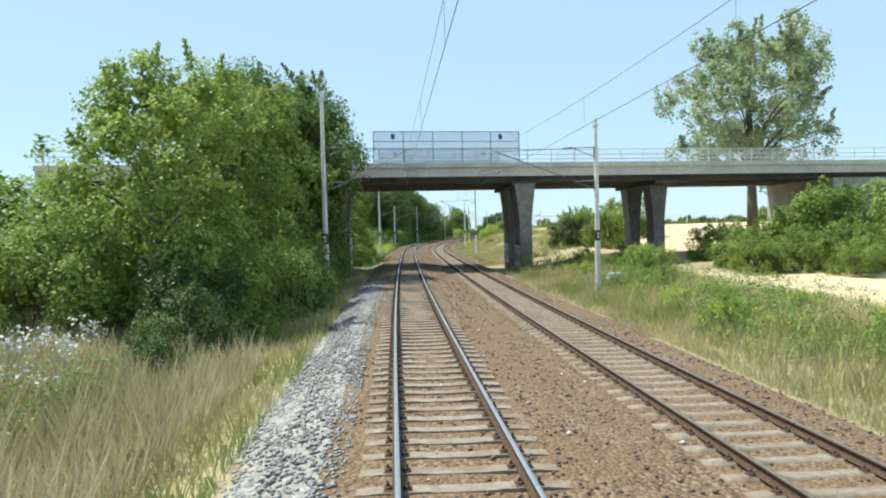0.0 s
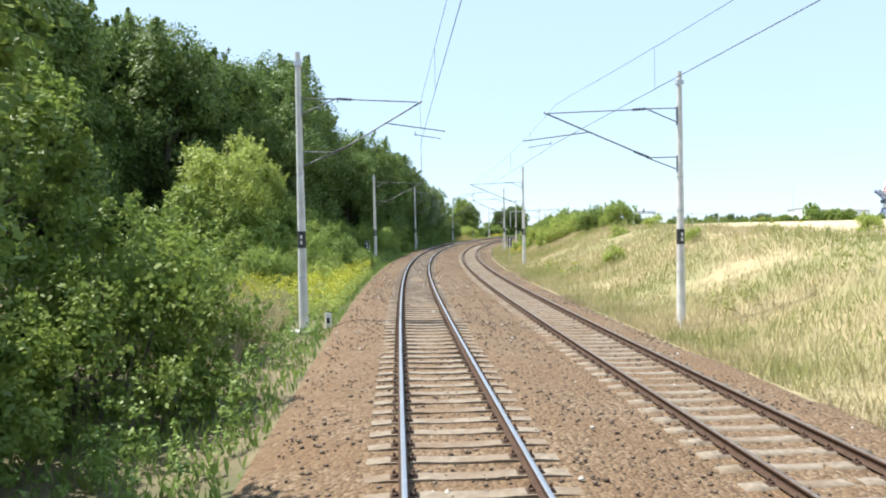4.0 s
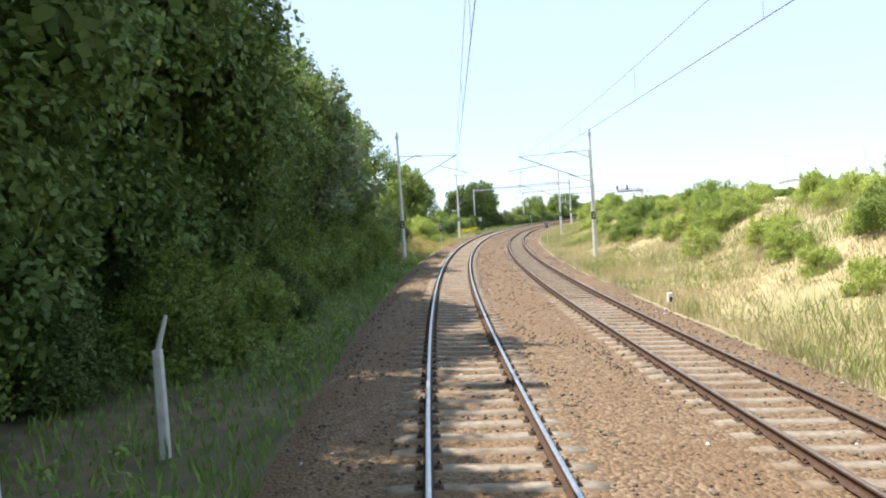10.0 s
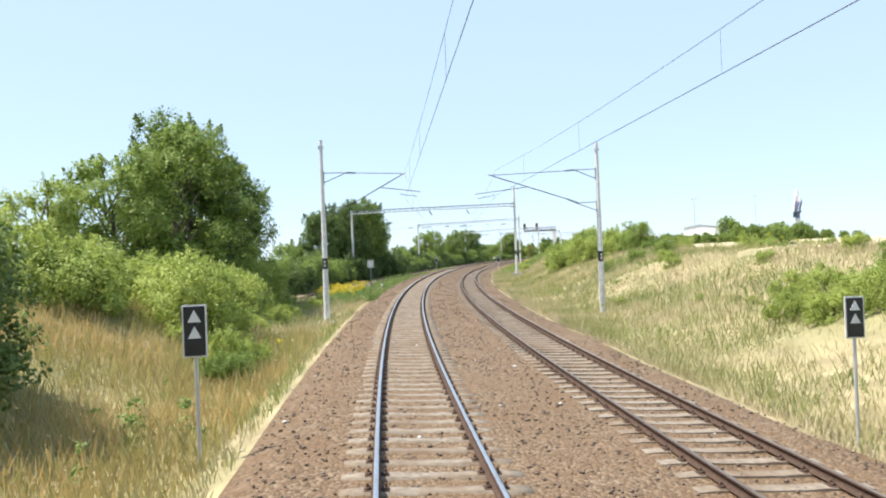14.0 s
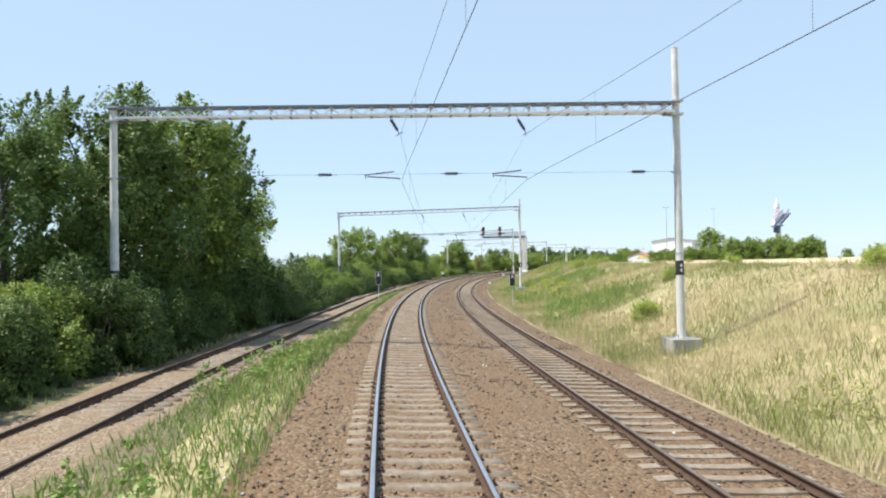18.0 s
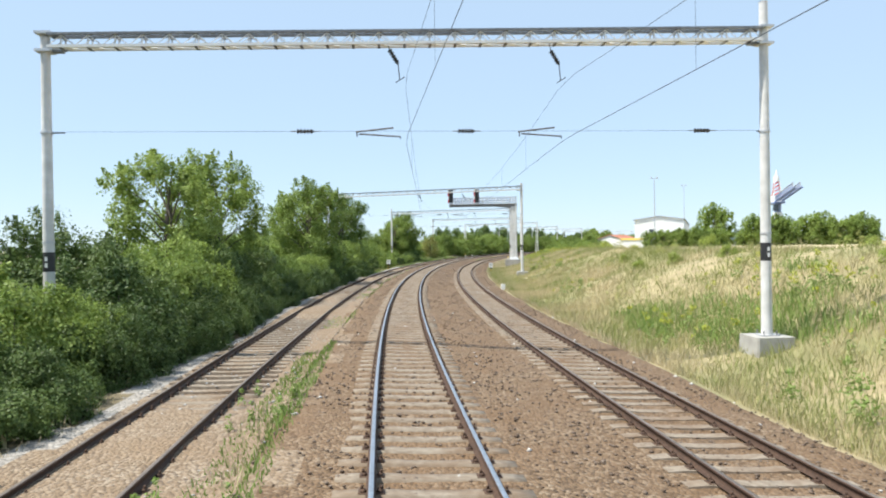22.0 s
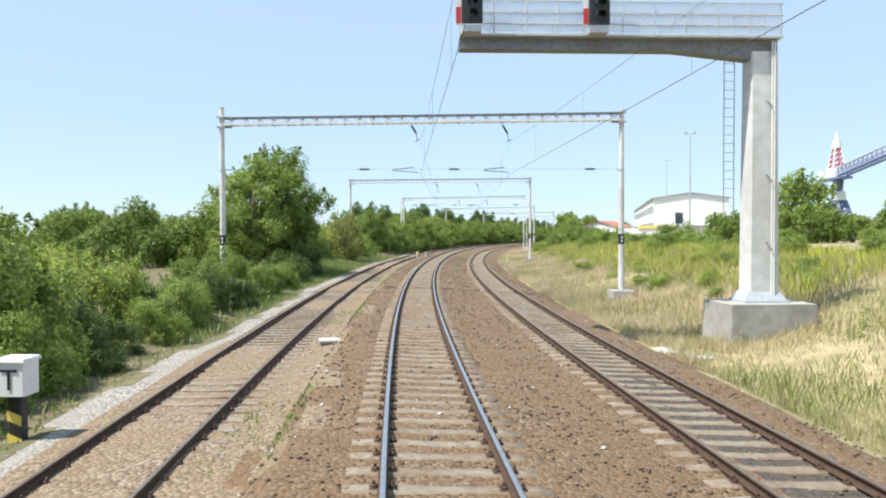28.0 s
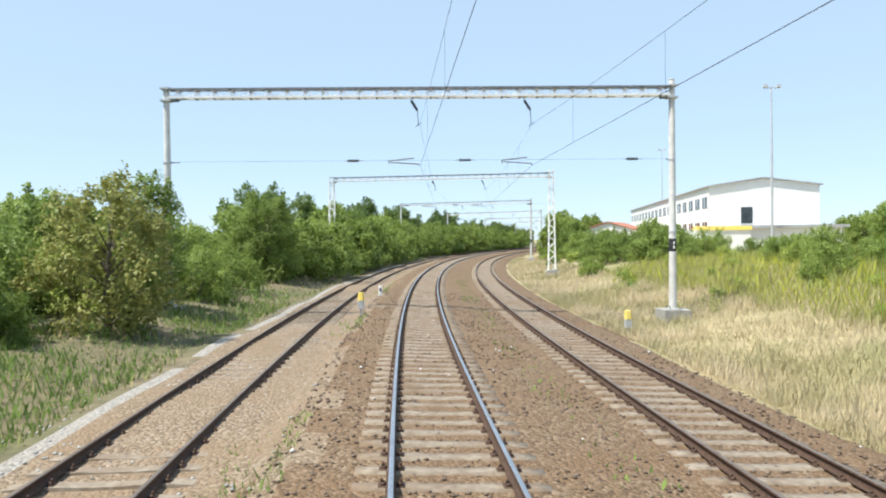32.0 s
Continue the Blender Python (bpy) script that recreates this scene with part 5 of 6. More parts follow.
B = ["bush0", "bush1", "bush2"]
D = ["dark0", "dark1"]
PL = ["pale0", "pale1"]
K = ["thick0", "thick1"]
T = ["tree0", "tree1", "tree2"]
F = ["far0", "far1"]
W = ["wood0", "wood1"]
# left, before the bridge
row(B + D, 21, 51.5, 2.8, -7.2, -5.9, 0.8, 1.1)
put("wood1", 46.5, -8.6, 1.2)
put("wood0", 52.0, -11.2, 1.15)
put("green0", 24.5, -8.6, 1.05)
put("green1", 31.0, -9.0, 1.12)
put("green0", 37.5, -8.4, 1.2)
put("green1", 43.0, -8.8, 1.25)
put("wood0", 46.0, -8.2, 1.12)
put("wood1", 49.0, -9.8, 1.1)
put("wood0", 41.5, -9.4, 1.05)
row(D, 38, 51.5, 1.9, -6.9, -5.9, 0.6, 0.95)
row(B, 17, 34, 4.0, -13, -10, 0.9, 1.15)
put("bush1", 26.5, -5.9, 0.95, 1.15)
put("bush0", 29.5, -5.7, 1.05, 1.25)
put("bush2", 32.5, -6.0, 1.0, 1.2)
row(K, 26, 54, 7, -17, -13, 0.95, 1.25)
row(B + D, 4, 14, 2.4, -9.0, -6.4, 0.18, 0.34)
put("dark0", 16.5, -6.2, 0.5)
put("dark1", 19.5, -6.4, 0.72)
put("bush2", 23.0, -6.8, 0.95)
row(F, -10, 40, 14, -70, -45, 0.6, 0.8)
row(B + K, 8, 34, 5, -24, -15, 0.8, 1.1)
# left, behind the bridge
put("green0", 75.0, -6.6, 0.95)
put("green1", 81.0, -8.2, 1.05)
put("green0", 88.0, -9.4, 0.85)
row(B, 66, 92, 3.6, -8.0, -6.2, 0.8, 1.1)
row(T, 70, 90, 7, -15, -11.5, 0.8, 1.0)
# left, sunlit shrubs with the wood standing back
row(PL, 101, 112, 2.6, -12.0, -8.5, 0.35, 0.6)
put("lime0", 114.0, -10.6, 0.98)
put("lime0", 119.5, -12.5, 1.1)
put("lime0", 126.0, -12.0, 0.95)
row(PL + B, 109, 128, 1.9, -8.8, -6.0, 0.6, 0.95)
row(B + PL, 128, 150, 1.8, -9.5, -6.0, 0.65, 1.0)
row(B, 128, 150, 3.0, -14, -10.5, 0.9, 1.2)
row(PL, 112, 128, 2.0, -6.0, -4.4, 0.35, 0.6)
row(B + D, 128, 160, 2.0, -6.0, -4.6, 0.35, 0.6)
put("dark0", 107.5, -6.4, 0.42)
row(K + PL, 114, 150, 4.5, -13.5, -10.5, 0.85, 1.1)
row(W, 114, 146, 4.0, -36, -29, 1.5, 1.75)
row(W, 112, 138, 3.6, -28.5, -25, 1.5, 1.7)
row(W, 118, 150, 8.0, -38, -31, 1.1, 1.4)
# left, the wood close to the track
row(B + D, 146, 164, 1.8, -7.2, -5.2, 0.7, 1.1)
row(B + D, 164, 181, 1.9, -7.2, -5.7, 0.6, 1.0)
row(D, 181, 190, 2.4, -8.4, -7.4, 0.7, 1.0)
row(B + D, 190.5, 200, 1.9, -7.4, -5.9, 0.6, 1.0)
row(D + B, 198, 229, 2.4, -7.8, -6.3, 0.7, 1.05)
row(W, 164, 200, 3.2, -11.2, -10.2, 1.12, 1.3)
row(W, 200, 222, 3.2, -11.4, -10.4, 0.95, 1.1)
put("wood1", 226.0, -9.8, 0.98)
row(W, 128, 140, 3.6, -21.5, -19.0, 1.3, 1.5)
row(W, 140, 163, 3.4, -17.5, -15.8, 1.45, 1.62)
row(W, 162, 222, 4.6, -18, -14, 1.05, 1.3)
row(W, 140, 222, 7.0, -27, -20, 1.2, 1.5)
row(B + PL, 148, 166, 2.4, -11.5, -8.0, 0.95, 1.25)
row(D + B, 166, 200, 3.4, -9.6, -8.4, 0.85, 1.15)
put("airy1", 214.0, -8.0, 1.05)
put("airy1", 219.5, -9.0, 1.05)
row(D, 200, 226, 3.0, -9.8, -8.4, 0.85, 1.15)
put("airy1", 229.0, -9.0, 0.98)
put("airy1", 232.5, -9.2, 1.02)
put("airy1", 236.0, -11.0, 0.95)
# left, the grassy bank and its thickets
row(D, 240, 253, 1.5, -12.4, -9.2, 1.1, 1.35)
put("wood0", 240.0, -12.4, 0.85)
put("wood1", 236.0, -12.6, 0.9)
row(K, 240, 256, 4, -22, -15, 0.8, 1.0)
row(PL, 263, 285, 1.7, -11.5, -7.6, 0.75, 1.05)
row(PL, 262, 284, 3.0, -7.6, -5.4, 0.25, 0.5)
put("bush1", 258.0, -4.9, 0.36)
put("pale0", 260.5, -5.2, 0.5)
row(PL, 262, 286, 3.6, -14, -11.5, 0.8, 1.0)
put("green0", 279.0, -12.6, 1.15)
put("wood1", 283.5, -13.6, 0.98)
put("green1", 275.5, -14.8, 0.9)
put("green1", 287.0, -13.0, 1.1)
put("lime0", 272.0, -16.5, 0.75)
# left of the siding
def row_side(kinds, s0, s1, step, d0, d1, z0, z1):
    """Plants along the far edge of the siding, at distances from its middle."""
    s = s0
    while s < s1:
        put(kinds[rng.integers(len(kinds))], s, float(side_lat(s)) - rng.uniform(d0, d1), rng.uniform(z0, z1), rng.uniform(0.9, 1.15))
        s += step * rng.uniform(0.8, 1.2)


row_side(D + B, 284, 344, 1.9, 3.6, 4.6, 0.6, 0.95)
row_side(D, 290, 344, 1.6, 2.5, 3.0, 0.24, 0.4)
row(D + B, 288, 328, 2.6, -15.5, -13.0, 0.75, 1.0)
put("green0", 303.0, -17.0, 0.85)
row(D, 300, 330, 3.0, -11.4, -10.4, 0.6, 0.9)
put("wood0", 329.0, -14.2, 0.76)
put("wood1", 333.5, -12.8, 0.86)
put("green1", 337.5, -11.6, 1.22)
put("wood0", 341.5, -11.4, 0.92)
put("green0", 347.0, -10.6, 0.9)
row(K, 296, 328, 5, -22, -17, 0.7, 1.0)
row(D + D + B, 340, 358, 2.0, -9.6, -8.4, 0.85, 1.1)
row(D + D + B, 358, 385, 2.0, -9.4, -8.2, 0.6, 0.78)
row(D + D + B, 385, 404, 2.1, -9.6, -8.3, 0.8, 1.1)
row(D, 326, 342, 2.6, -10.4, -9.4, 0.8, 1.1)
put("dark1", 364.0, -10.4, 1.3)
put("dark0", 361.0, -11.0, 1.15)
row(K, 348, 390, 4.5, -15, -11.5, 0.5, 0.68)
row(B + D, 388, 402, 3.0, -13, -11, 1.0, 1.3)
row(K, 408, 440, 5, -15, -12, 0.5, 0.7)
put("green1", 399.0, -11.5, 0.85)
put("green0", 404.5, -10.6, 0.92)
put("green1", 425.5, -9.3, 1.1, 0.9)
put("green0", 430.0, -11.2, 0.88)
put("wood0", 447.5, -10.2, 0.82)
row(D, 344, 385, 1.3, -7.6, -7.0, 0.42, 0.6)
row(D, 385, 446, 1.2, -7.2, -6.7, 0.42, 0.62)
row(B + D + D, 405, 423, 2.0, -9.4, -8.1, 0.66, 0.9)
row(B + D, 423, 446, 2.3, -9.6, -8.4, 0.8, 1.1)
row(B + PL, 446, 474, 2.4, -11.6, -9.4, 0.75, 1.0)
row(B + D, 474, 494, 2.6, -12, -9.4, 0.4, 0.65)
row(K, 446, 470, 5, -17, -13.5, 0.55, 0.75)
row(K, 470, 520, 6, -48, -34, 0.9, 1.2)
row(PL + D, 462, 490, 4.0, -9.6, -8.4, 0.4, 0.6)
put("green0", 507.5, -12.2, 1.28, 0.84)
put("green1", 505.0, -10.8, 0.95, 0.8)
row(D, 493, 504, 2.0, -8.9, -8.2, 0.5, 0.7)
put("green1", 503.0, -12.6, 1.1, 0.85)
row(K, 500, 590, 4.0, -62, -42, 1.0, 1.3)
row(K, 506, 560, 5, -24, -15, 0.8, 1.05)
row(D + B, 459, 494, 1.9, -8.8, -7.7, 0.35, 0.55)
row(PL + B, 511, 524, 3.0, -12.6, -10.8, 0.45, 0.7)
row(B + PL, 524, 560, 2.0, -16.5, -13.0, 0.9, 1.2)
put("green0", 533.0, -11.2, 0.62)
put("bush1", 538.0, -10.8, 0.85)
put("bush2", 545.0, -11.0, 0.8)
put("green1", 553.0, -11.0, 0.7)
put("olive0", 527.0, -9.8, 0.68)
row(K, 556, 760, 4.0, -13, -9.5, 0.9, 1.3)
row(F + T, 556, 800, 7, -19, -13.5, 0.75, 1.0)
row(F, 640, 800, 7, -34, -20, 0.8, 1.2)
# right, before and behind the bridge
row(K + B, 44, 60, 2.6, 20, 33, 0.55, 0.8)
row(B + PL, 47, 58, 2.5, 13, 18, 0.5, 0.75)
row(K, 40, 57, 3.0, 31, 48, 0.9, 1.15)
row(K, 45, 54, 1.8, 33, 47, 1.05, 1.25)
row(PL + B, 16, 54, 1.5, 9.6, 16, 0.25, 0.45)
row(K, 46, 58, 3.0, 24, 36, 0.6, 0.8)
row(PL + B, 44, 56, 2.4, 26, 38, 0.8, 1.1)
put("airy0", 84.0, 42.0, 1.3)
put("dark0", 77.0, 17.5, 1.2)
put("bush1", 80.0, 20.0, 1.3)
put("bush0", 73.0, 21.0, 1.2)
put("thick0", 84.0, 26.0, 1.1)
# right, the scrub on the bank
row(PL + B, 148, 196, 1.5, 13.0, 21.0, 0.6, 0.9)
row(PL + PL + B, 196, 262, 1.15, 12.5, 22.0, 0.38, 0.62)
row(PL, 168, 198, 2.6, 10.6, 13.5, 0.25, 0.45)
row(PL, 84, 156, 7.0, 12, 24, 0.2, 0.45)
row(PL + PL + B, 216, 300, 2.0, 13, 25, 0.2, 0.42)
row(PL, 222, 296, 6.0, 10, 14, 0.12, 0.24)
row(PL + B[:1], 302, 322, 1.5, 14.0, 20, 0.75, 1.0)
row(PL + PL + B, 478, 512, 1.5, 12.5, 18, 0.2, 0.4)
row(PL, 512, 556, 1.8, 13, 18, 0.18, 0.32)
row(PL, 316, 460, 5.0, 12, 26, 0.15, 0.45)
row(PL + B, 484, 560, 2.3, 17, 28, 0.35, 0.6)
row(B + PL, 520, 590, 4.0, 20, 30, 0.5, 0.75)
row(PL + B, 560, 650, 3.0, 12.5, 18, 0.3, 0.6)
row(K, 560, 650, 5.0, 16, 26, 0.5, 0.75)
row(F, 640, 780, 6.0, 10, 24, 0.7, 0.95)
# far tree belts
for i in range(70):
    put(F[i % 2], rng.uniform(230, 800), rng.uniform(150, 235), rng.uniform(0.6, 1.1))
for i in range(26):
    put(F[i % 2], rng.uniform(590, 760), rng.uniform(60, 110), rng.uniform(0.6, 0.9))
for i in range(26):
    put("tall0" if i % 5 == 0 else F[i % 2], rng.uniform(60, 250), rng.uniform(190, 270), rng.uniform(0.5, 0.8))


def belt(a, b, n, k0, k1, kinds=F):
    """A row of far trees between two places of the plain."""
    for i in range(n):
        u = (i + 0.5) / n
        k = rng.uniform(k0, k1)
        x, y = a[0] + (b[0] - a[0]) * u + rng.uniform(-2, 2), a[1] + (b[1] - a[1]) * u + rng.uniform(-3, 3)
        src = KIND[kinds[i % len(kinds)]]
        copy_thing(src, pose(x, y, 1.0, 0, 0, rng.uniform(0, 360)) @ Matrix.Scale(0.72 * k / src.scale.x, 4))


belt((234, 475), (251, 451), 12, 0.55, 0.8)
belt((247, 449), (255, 425), 11, 1.0, 1.2)
belt((259, 468.5), (259, 468.5), 1, 1.7, 1.75)
belt((290, 550), (293, 538), 4, 0.95, 1.1)
belt((242, 476), (240, 461), 9, 0.6, 0.85)
for i, (x, y) in enumerate(((348, 605), (350, 603), (351, 601))):
    copy_thing(KIND["tall0"], pose(x, y, 0.5, 0, 0, i * 50) @ Matrix.Diagonal((0.6, 0.6, 0.95 + 0.06 * i, 1)))

# ---- grass ----
def blades(name, count, s0, s1, l0, l1, h0, h1, width, mat, label, lean=0.35, power=1.0, side=None):
    """Standing blades over a stretch: a tapered triangle each."""
    s = rng.uniform(s0, s1, count)
    u = rng.uniform(0, 1, count) ** power
    lat = l0 + (l1 - l0) * u
    if side is not None:
        keep = side(s, lat)
        s, lat = s[keep], lat[keep]
    dry = abs(s - 61.7 - 0.19 * lat) > 6.3 + rng.normal(0, 0.6, len(s))
    s, lat = s[dry], lat[dry]
    n = len(s)
    clump = 0.55 + 0.45 * np.sin(s * 1.7 + np.sin(lat * 2.1) * 2) * np.sin(lat * 1.9 + s * 0.6)
    h = rng.uniform(h0, h1, n) * (0.6 + 0.6 * clump)
    p = spread(s, lat, ground_z(s, lat) - 0.05)
    a = rng.uniform(0, 6.28, n)
    dx, dy = np.cos(a), np.sin(a)
    w = width * rng.uniform(0.6, 1.4, n)
    b = rng.uniform(0, 6.28, n)
    tip = p + np.stack([np.cos(b) * lean * h, np.sin(b) * lean * h, h], -1) * rng.uniform(0.5, 1.0, (n, 1))
    mid = p * 0.6 + tip * 0.4 + np.stack([0 * h, 0 * h, 0.12 * h], -1)
    off = np.stack([dx * w, dy * w, 0 * w], -1)
    v = np.stack([p, mid + off, tip, mid - off], 1).reshape(-1, 3)
    f = (np.arange(n) * 4)[:, None, None] + np.array([[0, 1, 3], [1, 2, 3]])[None]
    return solo(name, sheet(name, v, f.reshape(-1, 3), [mat]), label, "grass", kind="stuff")


for s0, s1 in ((-2, 60), (60, 150), (150, 260), (260, 400), (400, 474), (474, 560)):
    k = (s1 - s0) / 100
    blades("verge_grass", int(112000 * k), s0, s1, 7.5, 19.5, 0.2, 0.75, 0.011, "grass" if s0 < 470 else "grass_dry", "mixed green and straw-coloured verge grass", power=1.25)
    blades("dry_verge_grass", int(44000 * k), s0, s1, 7.3, 15.0, 0.15, 0.6, 0.010, "grass_dry", "bleached dry grass along the track edge", power=1.6)
    blades("bank_grass", int(16000 * k), s0, s1, 18.0, 23.5, 0.15, 0.4, 0.016, "grass_dry", "coarse grass on top of the bank")
blades("verge_grass", 26000, 8, 60, 8.2, 16, 0.6, 1.3, 0.013, "grass", "tall mixed grass and weeds on the right verge")
lush = lambda s, lat: np.sin(s * 0.31) + np.sin(lat * 0.9 + s * 0.17) + 0.5 * np.sin(s * 1.1 + lat) + 0.3 * np.sin(s * 3.1 + lat * 2.3) > 0.45
blades("green_bank_grass", 34000, 344, 398, 9.2, 16.5, 0.4, 0.95, 0.014, "weed", "tall yellow-green weeds in drifts on the bank", side=lush)
blades("green_bank_grass", 20000, 216, 300, 10, 18, 0.3, 0.7, 0.014, "weed", "green weeds in drifts on the bank", side=lush)
blades("left_grass", 52000, -2, 60, -12, -2.9, 0.3, 0.8, 0.014, "grass", "tall dry grass and weeds below the bushes", power=0.9)
blades("left_dry_grass", 34000, -2, 17, -13, -4.0, 0.7, 1.45, 0.013, "grass_dry", "tall straw-coloured grass")
blades("left_grass", 26000, 66, 228, -7.5, -2.8, 0.2, 0.55, 0.026, "weed", "green grass at the foot of the bushes")
blades("left_dry_grass", 26000, 90, 110, -12, -4.8, 0.5, 1.1, 0.018, "grass_dry", "tall straw-coloured grass before the wood")
blades("left_bank_grass", 52000, 226, 292, -13, -2.9, 0.25, 0.7, 0.013, "grass", "mixed grass on the left bank")
blades("left_bank_dry_grass", 52000, 224, 268, -12, -3.4, 0.4, 0.95, 0.011, "grass_gold", "golden dry grass on the bank")
clear_of_side = lambda s, lat: abs(lat - side_lat(s)) > 1.7
blades("siding_grass", 30000, 285, 332, -7.5, -2.4, 0.15, 0.5, 0.013, "weed", "fresh green weeds between main track and siding", side=clear_of_side)
near_side = lambda s, lat: lat - side_lat(s) > 1.4
blades("siding_grass", 30000, 328, 386, -4.3, -2.05, 0.06, 0.26, 0.012, "weed", "low green weeds between main track and siding", side=near_side)
blades("hedge_grass", 16000, 430, 505, -9.5, -6.4, 0.1, 0.4, 0.014, "weed", "low green grass at the foot of the bushes")
blades("siding_dry_grass", 16000, 290, 380, -6.5, -2.4, 0.15, 0.45, 0.012, "grass_dry", "dry grass between main track and siding", side=clear_of_side)
patchy = lambda s, lat: np.sin(s * 0.37) + np.sin(s * 0.83 + 1.0) > 0.45
blades("siding_weeds", 26000, 385, 560, -3.3, -2.1, 0.04, 0.18, 0.012, "weed", "patches of green weeds between the tracks", side=patchy)
blades("hedge_grass", 22000, 290, 560, -12.5, -6.6, 0.15, 0.5, 0.028, "grass", "grass at the foot of the hedge", side=clear_of_side)
blades("left_grass", 16000, 494, 540, -12, -6.9, 0.15, 0.45, 0.022, "weed", "fresh green grass beside the siding", side=clear_of_side)
blades("dry_verge_grass", 26000, 470, 560, 7.6, 15.0, 0.2, 0.55, 0.02, "grass_dry", "bleached straw-coloured grass on the low bank", power=1.3)
blades("verge_grass", 16000, 560, 640, 7.4, 14.0, 0.25, 0.7, 0.03, "grass_dry", "bleached straw-coloured grass on the low bank")
blades("green_bank_weeds", 46000, 476, 560, 13.5, 25, 0.45, 1.1, 0.018, "weed_dry", "tall olive-green weeds behind the dry grass", side=lambda s, lat: np.sin(s * 0.23) + np.sin(lat * 0.7 + s * 0.11) > -0.9)
blades("green_bank_weeds", 14000, 476, 560, 14, 24, 0.5, 1.2, 0.018, "flower_green", "yellow-green weeds behind the dry grass")
blades("bed_weeds", 1200, 505, 560, 2.0, 2.9, 0.05, 0.18, 0.022, "weed", "few weeds in the gravel between the tracks")


def weeds(name, count, s0, s1, l0, l1, h, mat_top, label, seed, leaf=0.07, mat_leaf="weed"):
    """Upright weeds with leafy stems and coloured heads."""
    r = np.random.default_rng(seed)
    nest = r.integers(0, max(4, count // 9), count)
    cs_, cl_ = r.uniform(s0, s1, count), r.uniform(l0, l1, count)
    s, lat = np.clip(cs_[nest] + r.normal(0, 1.3, count), s0, s1), np.clip(cl_[nest] + r.normal(0, 0.8, count), l0, l1)
    p = spread(s, lat, ground_z(s, lat))
    hh = h * r.uniform(0.6, 1.2, count)
    cs = p + np.stack([0 * hh, 0 * hh, hh * 0.5], -1)
    v, f = leaves(np.concatenate([cs, p + np.stack([0 * hh, 0 * hh, hh * 0.25], -1)]), np.concatenate([hh * 0.3, hh * 0.28]), count * 34, leaf * 2.2, leaf * 0.6, seed, 0.8)
    v2, f2 = leaves(p + np.stack([0 * hh, 0 * hh, hh], -1), hh * 0.16, count * 22, leaf, leaf * 0.8, seed + 1, 0.8)
    return solo(name, sheet(name, np.concatenate([v, v2]), np.concatenate([f, f2 + len(v)]), [mat_leaf, mat_top], np.r_[np.zeros(len(f)), np.ones(len(f2))]), label, "weeds", kind="stuff")


weeds("goldenrod", 760, 100, 123, -7.5, -3.3, 0.95, "flower_green", "yellow-green goldenrod in front of the bushes", 71, 0.07, "bush_pale")
weeds("goldenrod", 220, 287, 296.5, -6.5, -4.0, 0.9, "flower", "yellow flowering goldenrod beside the siding", 72)
weeds("goldenrod", 22, 157, 163, 9.5, 11.0, 0.9, "flower", "clump of yellow goldenrod on the bank", 73)
weeds("umbel_weeds", 70, 0, 14, -9.5, -6.5, 1.5, "flower_pale", "dusty grey thistles and umbels among the grass", 74)
weeds("yellow_weeds", 110, 14, 56, 8.6, 14, 1.0, "flower_green", "tall yellow-green weeds on the right verge", 98)
weeds("umbel_weeds", 420, 2, 60, 9.0, 17, 1.25, "weed", "green weeds on the right verge", 75)
weeds("umbel_weeds", 150, 340, 420, 8.8, 15, 0.8, "weed", "green weeds in the dry bank grass", 76)
weeds("umbel_weeds", 160, 350, 396, 9.5, 16, 0.8, "flower_green", "yellow weeds in the dry bank grass", 77)
for k, (s0, s1, n) in enumerate(((62, 150, 130), (150, 300, 260), (300, 450, 240), (450, 560, 200))):
    weeds("green_weeds", n, s0, s1, 9.2, 22, 0.7, "weed_dry", "low olive weeds in patches on the bank", 90 + k, 0.06, "weed_dry")
    weeds("yellow_weeds", n // 4, s0, s1, 9.2, 20, 0.7, "flower_green", "yellow weeds scattered on the bank", 95 + k)
weeds("green_weeds", 160, 226, 290, -11, -3.2, 0.7, "weed", "green weeds in the golden grass", 84)
weeds("goldenrod", 26, 228, 262, -6, -3.4, 0.7, "flower", "yellow weeds in the golden grass", 85)
weeds("nettles", 420, 66, 228, -5.2, -3.3, 0.7, "weed", "nettles at the foot of the wood", 86)
weeds("nettles", 420, 122, 146, -8.5, -3.5, 0.9, "weed", "green nettles and low scrub at the foot of the wood", 87)
weeds("nettles", 140, 285, 330, -5.2, -2.9, 0.6, "weed", "green nettles between the tracks", 78)
weeds("nettles", 170, 330, 384, -3.5, -2.4, 0.3, "weed", "low green weeds beside the siding", 88, 0.04)
weeds("nettles", 140, 450, 545, -9.5, -7.2, 0.6, "weed", "green nettles at the foot of the hedge", 79)


# ---- distance: buildings and crane ----
def fixed(x, y, z, ahead):
    """A pose in plain world coordinates; ahead: degrees to the right of +y."""
    return pose(x, y, z, 0, 0, -ahead)


